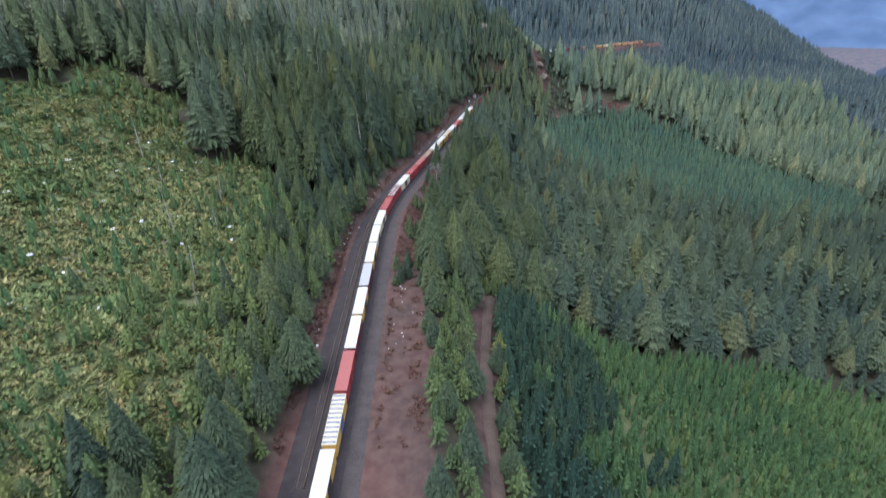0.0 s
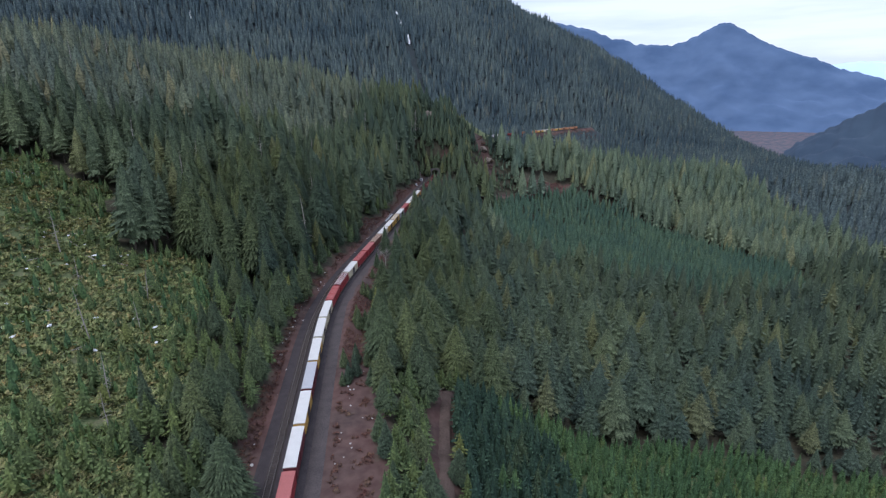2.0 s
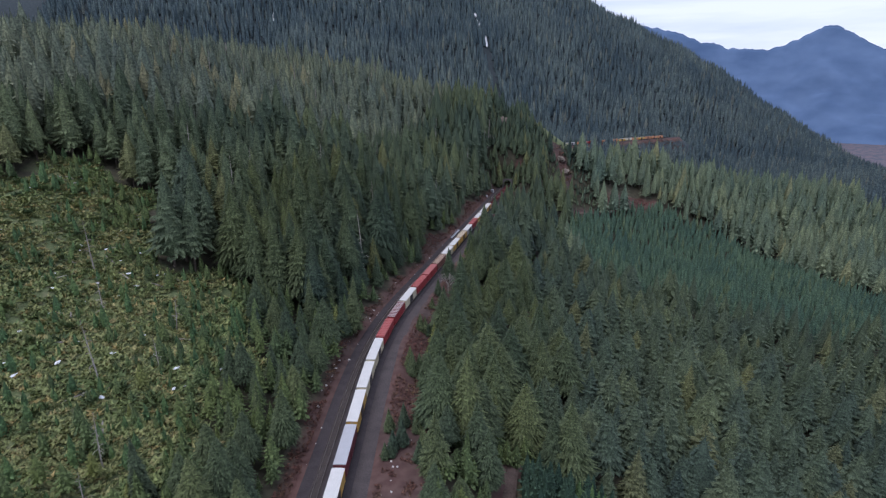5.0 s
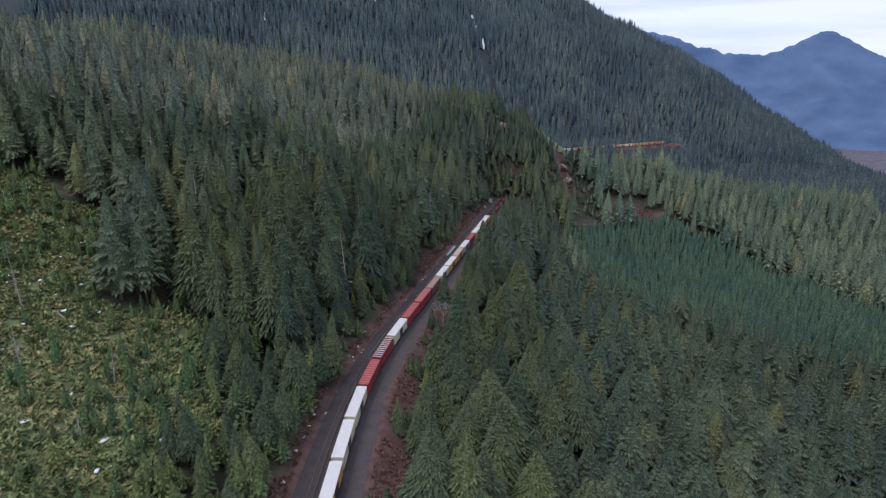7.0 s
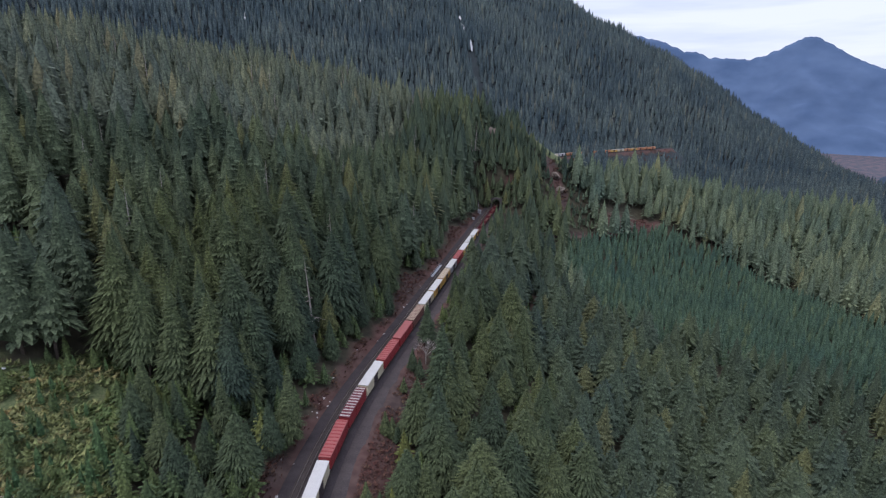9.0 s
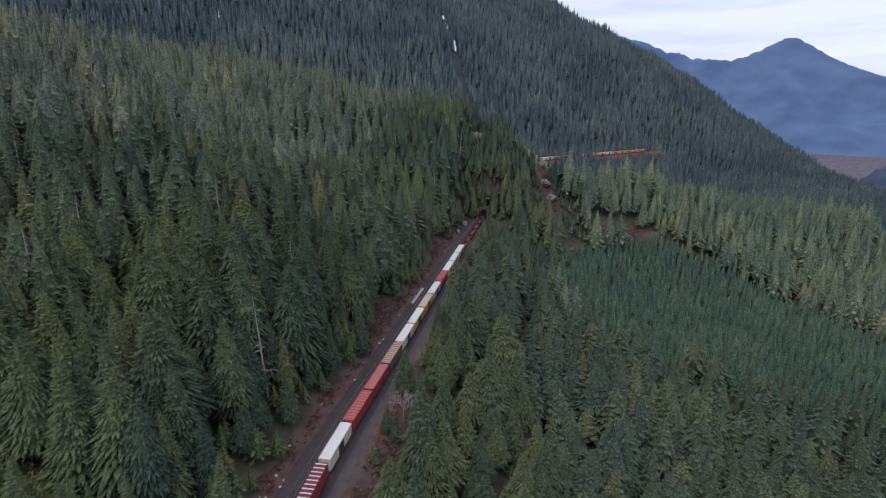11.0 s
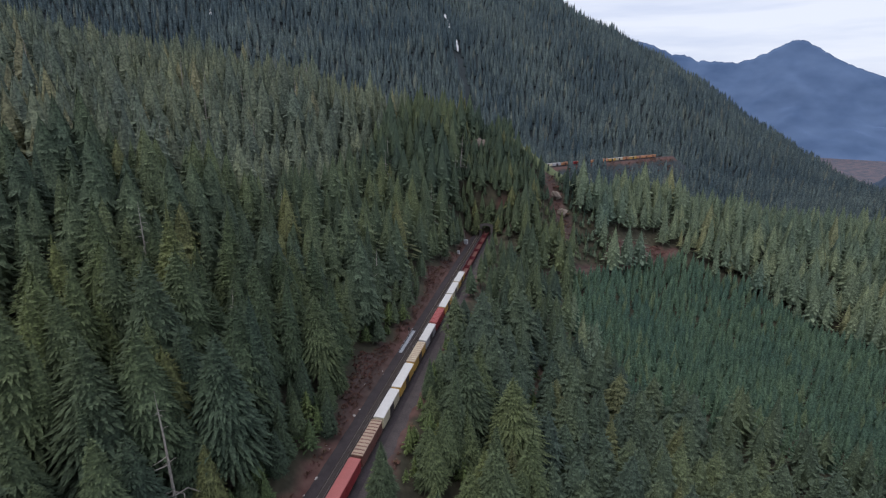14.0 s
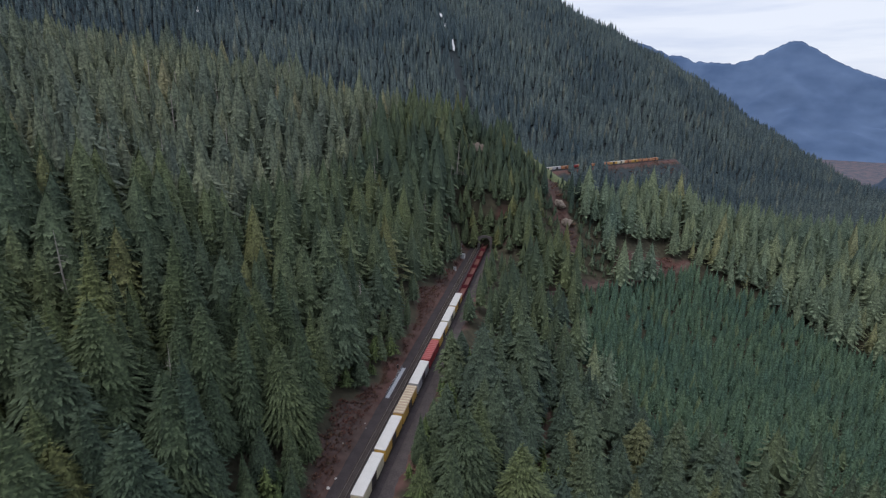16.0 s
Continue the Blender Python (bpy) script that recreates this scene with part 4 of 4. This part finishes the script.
# lineside things
def cabinet(x, y, w, d, h):
    root = tagged(new("signal_cabinet"), "white enamelled signal cabinet beside the track", "cabinet", "lineside cabinets")
    root.matrix_basis = Matrix.Translation((x, y, float(height(x, y)) + 0.1)) @ Matrix.Rotation(-0.25, 4, "Z")
    bm = bmesh.new()
    slab(bm, -w / 2, w / 2, -d / 2, d / 2, -0.3, 0.12)
    part("plinth", bm, M_CONCRETE, root)
    bm = bmesh.new()
    slab(bm, -w / 2 + 0.05, w / 2 - 0.05, -d / 2 + 0.05, d / 2 - 0.05, 0.12, h, 0.03)
    part("body", bm, M_WHITE, root)
    bm = bmesh.new()
    slab(bm, -w / 2 - 0.08, w / 2 + 0.08, -d / 2 - 0.08, d / 2 + 0.08, h, h + 0.12, 0.03)
    part("roof", bm, M_STEEL, root)
    bm = bmesh.new()
    slab(bm, -w / 2 + 0.25, w / 2 - 0.25, -d / 2 + 0.0, -d / 2 + 0.05, 0.25, h - 0.2)
    part("door", bm, M_STEEL, root)


cabinet(float(rail_x(432)) - 11.0, 432, 1.6, 1.3, 2.0)
cabinet(float(rail_x(455)) - 10.5, 455, 2.6, 2.0, 2.8)


def signal_mast(x, y, tall, label):
    root = tagged(new("signal_mast"), label, "signal", "lineside signals")
    root.matrix_basis = Matrix.Translation((x, y, float(height(x, y))))
    bm = bmesh.new()
    tube(bm, [(0, 0, -0.3), (0, 0, tall)], [0.09, 0.07], 8)
    part("mast", bm, M_STEEL, root)
    bm = bmesh.new()
    slab(bm, -0.35, 0.35, -0.14, 0.0, tall - 1.5, tall - 0.1, 0.05)
    part("signal_head", bm, M_IRON, root)
    bm = bmesh.new()
    slab(bm, -0.3, 0.3, -0.3, 0.3, -0.3, 0.4, 0.05)
    part("base", bm, M_CONCRETE, root)


signal_mast(float(rail_x(462)) - 12.5, 462, 8.0, "tall grey signal mast near the tunnel mouth")
signal_mast(float(rail_x(318)) - 9.6, 318, 3.4, "short pale signal post beside the empty track")

# steel walkway of the small bridge
walkway = tagged(new("bridge_walkway"), "grey steel walkway with a handrail along the bridge", "walkway")
wy0 = 311.0
walkway.matrix_basis = Matrix.Translation((float(rail_x(wy0)) - 8.2, wy0, -0.3)) @ Matrix.Rotation(-ta, 4, "Z")
bm = bmesh.new()
slab(bm, -0.6, 0.6, -10, 10, 0.0, 0.18, 0.02)
part("deck", bm, M_STEEL, walkway)
for k in range(9):
    bm = bmesh.new()
    tube(bm, [(-0.55, -9.6 + 2.4 * k, 0.18), (-0.55, -9.6 + 2.4 * k, 1.25)], [0.035, 0.035], 6)
    part("post", bm, M_STEEL, walkway)
for z in (0.7, 1.25):
    bm = bmesh.new()
    tube(bm, [(-0.55, -9.6, z), (-0.55, 9.6, z)], [0.03, 0.03], 6)
    part("handrail", bm, M_STEEL, walkway)


# small firs on the bank and the dirt yard
rk = np.random.RandomState(121)
for yy, lo, hi, n in ((100, 9, 20, 12), (140, 11, 16, 4), (165, 11, 15, 4), (200, 9, 13, 3)):
    for _ in range(n):
        y = yy + rk.uniform(-9, 9)
        x = float(rail_x(y)) + rk.uniform(lo, hi)
        ob = copy_thing(FIRS[5], Matrix.Translation((x, y, float(height(x, y)))) @ Matrix.Rotation(rk.uniform(0, 6.28), 4, "Z"))
        s = rk.uniform(4, 9)
        ob.scale = (s * 1.5, s * 1.5, s)
        tagged(ob, "small bushy green fir on the railway bank", "tree", "small firs on the bank")


# ---- dead trees, stones, snow ----
def twig(seed):
    r = random.Random(seed)
    bm = bmesh.new()
    tube(bm, [(0, 0, 0), (0.6, r.gauss(0, 0.1), -0.05), (1, r.gauss(0, 0.2), -0.3)], [0.04, 0.025, 0.008], 4)
    me = bpy.data.meshes.new("branch")
    bm.to_mesh(me)
    bm.free()
    me.materials.append(M_SNAG)
    return me


TWIGS = [twig(k) for k in range(4)]


def dead_tree(seed, x, y, tall, label, twigs=20, mat=None):
    r = random.Random(seed)
    root = tagged(new("dead_tree"), label, "dead tree", "bare dead trees")
    root.matrix_basis = Matrix.Translation((x, y, float(height(x, y)) - 0.2)) @ Euler((r.gauss(0, 0.04), r.gauss(0, 0.04), r.uniform(0, 6))).to_matrix().to_4x4()
    bm = bmesh.new()
    b = tall * 0.011 + 0.06
    tube(bm, [(0, 0, 0), (0.1, 0, tall * 0.35), (0.0, 0.1, tall * 0.7), (0.08, 0, tall)], [b, b * 0.75, b * 0.45, 0.03], 7)
    part("trunk", bm, mat or M_SNAG, root)
    for k in range(twigs):
        h = tall * r.uniform(0.3, 0.97)
        L = r.uniform(0.5, 1.0) * (tall - h) * 0.22 + 0.5
        ob = new("branch", r.choice(TWIGS))
        ob.parent = root
        ob.matrix_basis = Matrix.Translation((0.05, 0.03, h)) @ Matrix.Rotation(r.uniform(0, 6.28), 4, "Z") @ Matrix.Diagonal((L, L, L, 1))


rd = random.Random(5)
n = 0
while n < 46:
    x, y = rd.uniform(-240, 130), rd.uniform(90, 560)
    if forest(np.array([x]), np.array([y]))[0] and (x - float(rail_x(y)) < -22 or rd.random() < 0.25):
        dead_tree(200 + n, x, y, rd.uniform(24, 36), "grey dead fir standing bare among living firs")
        n += 1
n = 0
while n < 34:
    x, y = rd.uniform(-260, -60), rd.uniform(330, 540)
    if forest(np.array([x]), np.array([y]))[0]:
        dead_tree(260 + n, x, y, rd.uniform(26, 37), "silver-grey dead fir standing bare on the hilltop", 10)
        n += 1
for k, (x, y, t) in enumerate(((-101, 123, 15), (-88, 98, 17), (-72, 72, 13), (-84, 130, 12), (-120, 150, 18), (-78, 108, 10), (-66, 58, 12))):
    dead_tree(300 + k, x, y, t, "thin dead trunk standing bare in the clearing", 18)


def bare_tree(x, y, tall):
    r = random.Random(9)
    root = tagged(new("bare_tree"), "leafless grey deciduous tree beside the gravel road", "tree")
    root.matrix_basis = Matrix.Translation((x, y, float(height(x, y)) - 0.2))
    bm = bmesh.new()
    tube(bm, [(0, 0, 0), (0.1, 0, tall * 0.3), (0.0, 0.2, tall * 0.5)], [0.22, 0.16, 0.12], 7)
    part("trunk", bm, M_SNAG, root)
    bm = bmesh.new()

    def grow(p, way, length, rad, depth):
        q = p + way * length
        tube(bm, [p, (p + q) / 2 + Vector((r.gauss(0, 0.06), r.gauss(0, 0.06), 0)) * length, q], [rad, rad * 0.8, rad * 0.6], 4)
        if depth:
            for _ in range(4 if depth > 1 else 5):
                w = (way + Vector((r.gauss(0, 0.55), r.gauss(0, 0.55), r.gauss(0.15, 0.3)))).normalized()
                grow(q - way * length * r.uniform(0, 0.4), w, length * r.uniform(0.55, 0.8), rad * 0.55, depth - 1)

    for k in range(6):
        a = k * 1.05
        grow(Vector((0, 0.1, tall * (0.25 + 0.04 * k))), Vector((math.cos(a) * 0.7, math.sin(a) * 0.7, 0.8)).normalized(), tall * 0.24, 0.08, 3)
    part("branches", bm, M_SNAG, root)


bare_tree(float(rail_x(213)) + 12.5, 213, 12)


def lump(seed, flat=0.6):
    r = random.Random(seed)
    bm = bmesh.new()
    bmesh.ops.create_icosphere(bm, subdivisions=2, radius=0.5)
    for v in bm.verts:
        v.co *= 1 + 0.55 * noise.noise(v.co * 2.3 + Vector((seed * 3.1, 0, 0)))
        v.co.z *= flat
    me = bpy.data.meshes.new("stone")
    bm.to_mesh(me)
    bm.free()
    return me


stones = [lump(k) for k in range(5)]
for me in stones:
    me.materials.append(M_STONE)
snows = [lump(20 + k, 0.22) for k in range(5)]
for me in snows:
    me.materials.append(M_SNOW)
rs = random.Random(31)
for k in range(64):
    y = rs.choice((rs.uniform(120, 190), rs.uniform(45, 300), rs.uniform(45, 300)))
    x = float(rail_x(y)) - rs.uniform(9.2, 13.5)
    ob = new("stone", rs.choice(stones))
    s = rs.choice((0.3, 0.4, 0.5, 0.6, 0.9))
    ob.matrix_basis = Matrix.Translation((x, y, float(height(x, y)) + 0.1 * s)) @ Euler((0, 0, rs.uniform(0, 6))).to_matrix().to_4x4() @ Matrix.Diagonal((s * 1.3, s, s, 1))
    tagged(ob, "pale broken stone lying at the foot of the railway bank", "stone", "stones along the track")
for k in range(22):
    y = rs.uniform(55, 104)
    x = float(rail_x(y)) + rs.uniform(9, 21)
    ob = new("stone", rs.choice(stones))
    s = rs.choice((0.25, 0.35, 0.5))
    ob.matrix_basis = Matrix.Translation((x, y, float(height(x, y)) + 0.1 * s)) @ Euler((0, 0, rs.uniform(0, 6))).to_matrix().to_4x4() @ Matrix.Diagonal((s * 1.3, s, s, 1))
    tagged(ob, "pale stone on the bare dirt yard beside the road", "stone", "stones on the dirt")
n = 0
while n < 85:
    x, y = rs.gauss(-115, 30), rs.uniform(40, 200)
    if clearing(np.array([x]), np.array([y]))[0]:
        ob = new("snow_patch", rs.choice(snows))
        s = rs.choice((0.5, 0.7, 0.9, 1.3))
        ob.matrix_basis = Matrix.Translation((x, y, float(height(x, y)) + 0.45)) @ Euler((0, 0, rs.uniform(0, 6))).to_matrix().to_4x4() @ Matrix.Diagonal((s * 1.7, s, s * 1.8, 1))
        tagged(ob, "small patch of old snow among the brush", "snow patch", "snow patches in the clearing")
        n += 1


# fallen logs and stumps in the clearing
def fallen_log(x, y, length, turn):
    bm = bmesh.new()
    tube(bm, [(0, -length / 2, 0.2), (0.05, 0, 0.28), (0, length / 2, 0.22)], [0.22, 0.18, 0.10], 7)
    ob = part("fallen_log", bm, M_SNAG)
    dzx, dzy = float(height(x + 1, y) - height(x - 1, y)) / 2, float(height(x, y + 1) - height(x, y - 1)) / 2
    ob.matrix_basis = Matrix.Translation((x, y, float(height(x, y)) + 0.1)) @ Euler((math.atan(dzy * math.cos(turn) - dzx * math.sin(turn)), 0, turn)).to_matrix().to_4x4()
    tagged(ob, "grey weathered log lying in the felled clearing", "log", "logs in the clearing")


n = 0
while n < 40:
    x, y = rs.uniform(-190, -62), rs.uniform(40, 205)
    if clearing(np.array([x]), np.array([y]))[0]:
        fallen_log(x, y, rs.uniform(3, 9), rs.uniform(0, 3.14))
        n += 1


# rock outcrops
def crag(x, y, sx, sy, sz, seed, label):
    bm = bmesh.new()
    bmesh.ops.create_icosphere(bm, subdivisions=5, radius=1.0)
    for v in bm.verts:
        p = v.co * 1.6 + Vector((seed * 7.0, 0, 0))
        k = 0.85 + 0.40 * noise.noise(p) + 0.45 * abs(noise.noise(p * 2.6)) + 0.25 * abs(noise.noise(p * 6.5)) + 0.08 * noise.noise(p * 17)
        v.co = Vector((v.co.x * sx, v.co.y * sy, v.co.z * sz)) * k
    ob = part("rock_outcrop", bm, M_ROCK)
    ob.matrix_basis = Matrix.Translation((x, y, float(height(x, y)) + sz * 0.15))
    tagged(ob, label, "rock", "rock outcrops")


crag(54, 524, 8, 6, 6, 1, "brown-grey rock outcrop on the wooded spur")
crag(63, 514, 5, 4, 5, 2, "broken rock face below the spur's crest")
crag(111, 512, 3.5, 8, 2.5, 3, "pale rocky cut slope above the forest road")
crag(114, 500, 3, 5, 2.5, 4, "pale rock face in the road cutting")


# snow-filled gullies high on the mountain
def gully(x, y, n, seed, label):
    """A ragged ribbon of snow running up the fall line, standing clear of the brush."""
    r = random.Random(seed)
    V, F = [], []
    for k in range(n):
        w = r.choice((0.5, 1.2, 2.2, 3.6)) * r.uniform(0.7, 1.2) * (1 - abs(2 * k / n - 1) * 0.4)
        px, py = x + r.gauss(0, 1.3) - k * 0.35, y + k * 3.0
        for o, up in ((-w, 8), (0, 11 + r.uniform(0, 3)), (w, 8)):
            V.append((px + o, py + r.uniform(-1, 1), float(height(px, py)) + up))
    for k in range(n - 1):
        for j in (0, 1):
            F.append((3 * k + j, 3 * k + j + 1, 3 * k + 4 + j, 3 * k + 3 + j))
    ob = new("snow_gully", mesh_of("snow_gully", V, F, M_SNOW))
    tagged(ob, label, "snow", "snowy gullies")


gully(-347, 1122, 16, 1, "narrow streak of snow in a steep rocky gully")
gully(88, 1240, 54, 2, "long streak of snow in a steep rocky gully")
gully(-155, 1335, 8, 3, "short streak of snow below the mountain's crest")
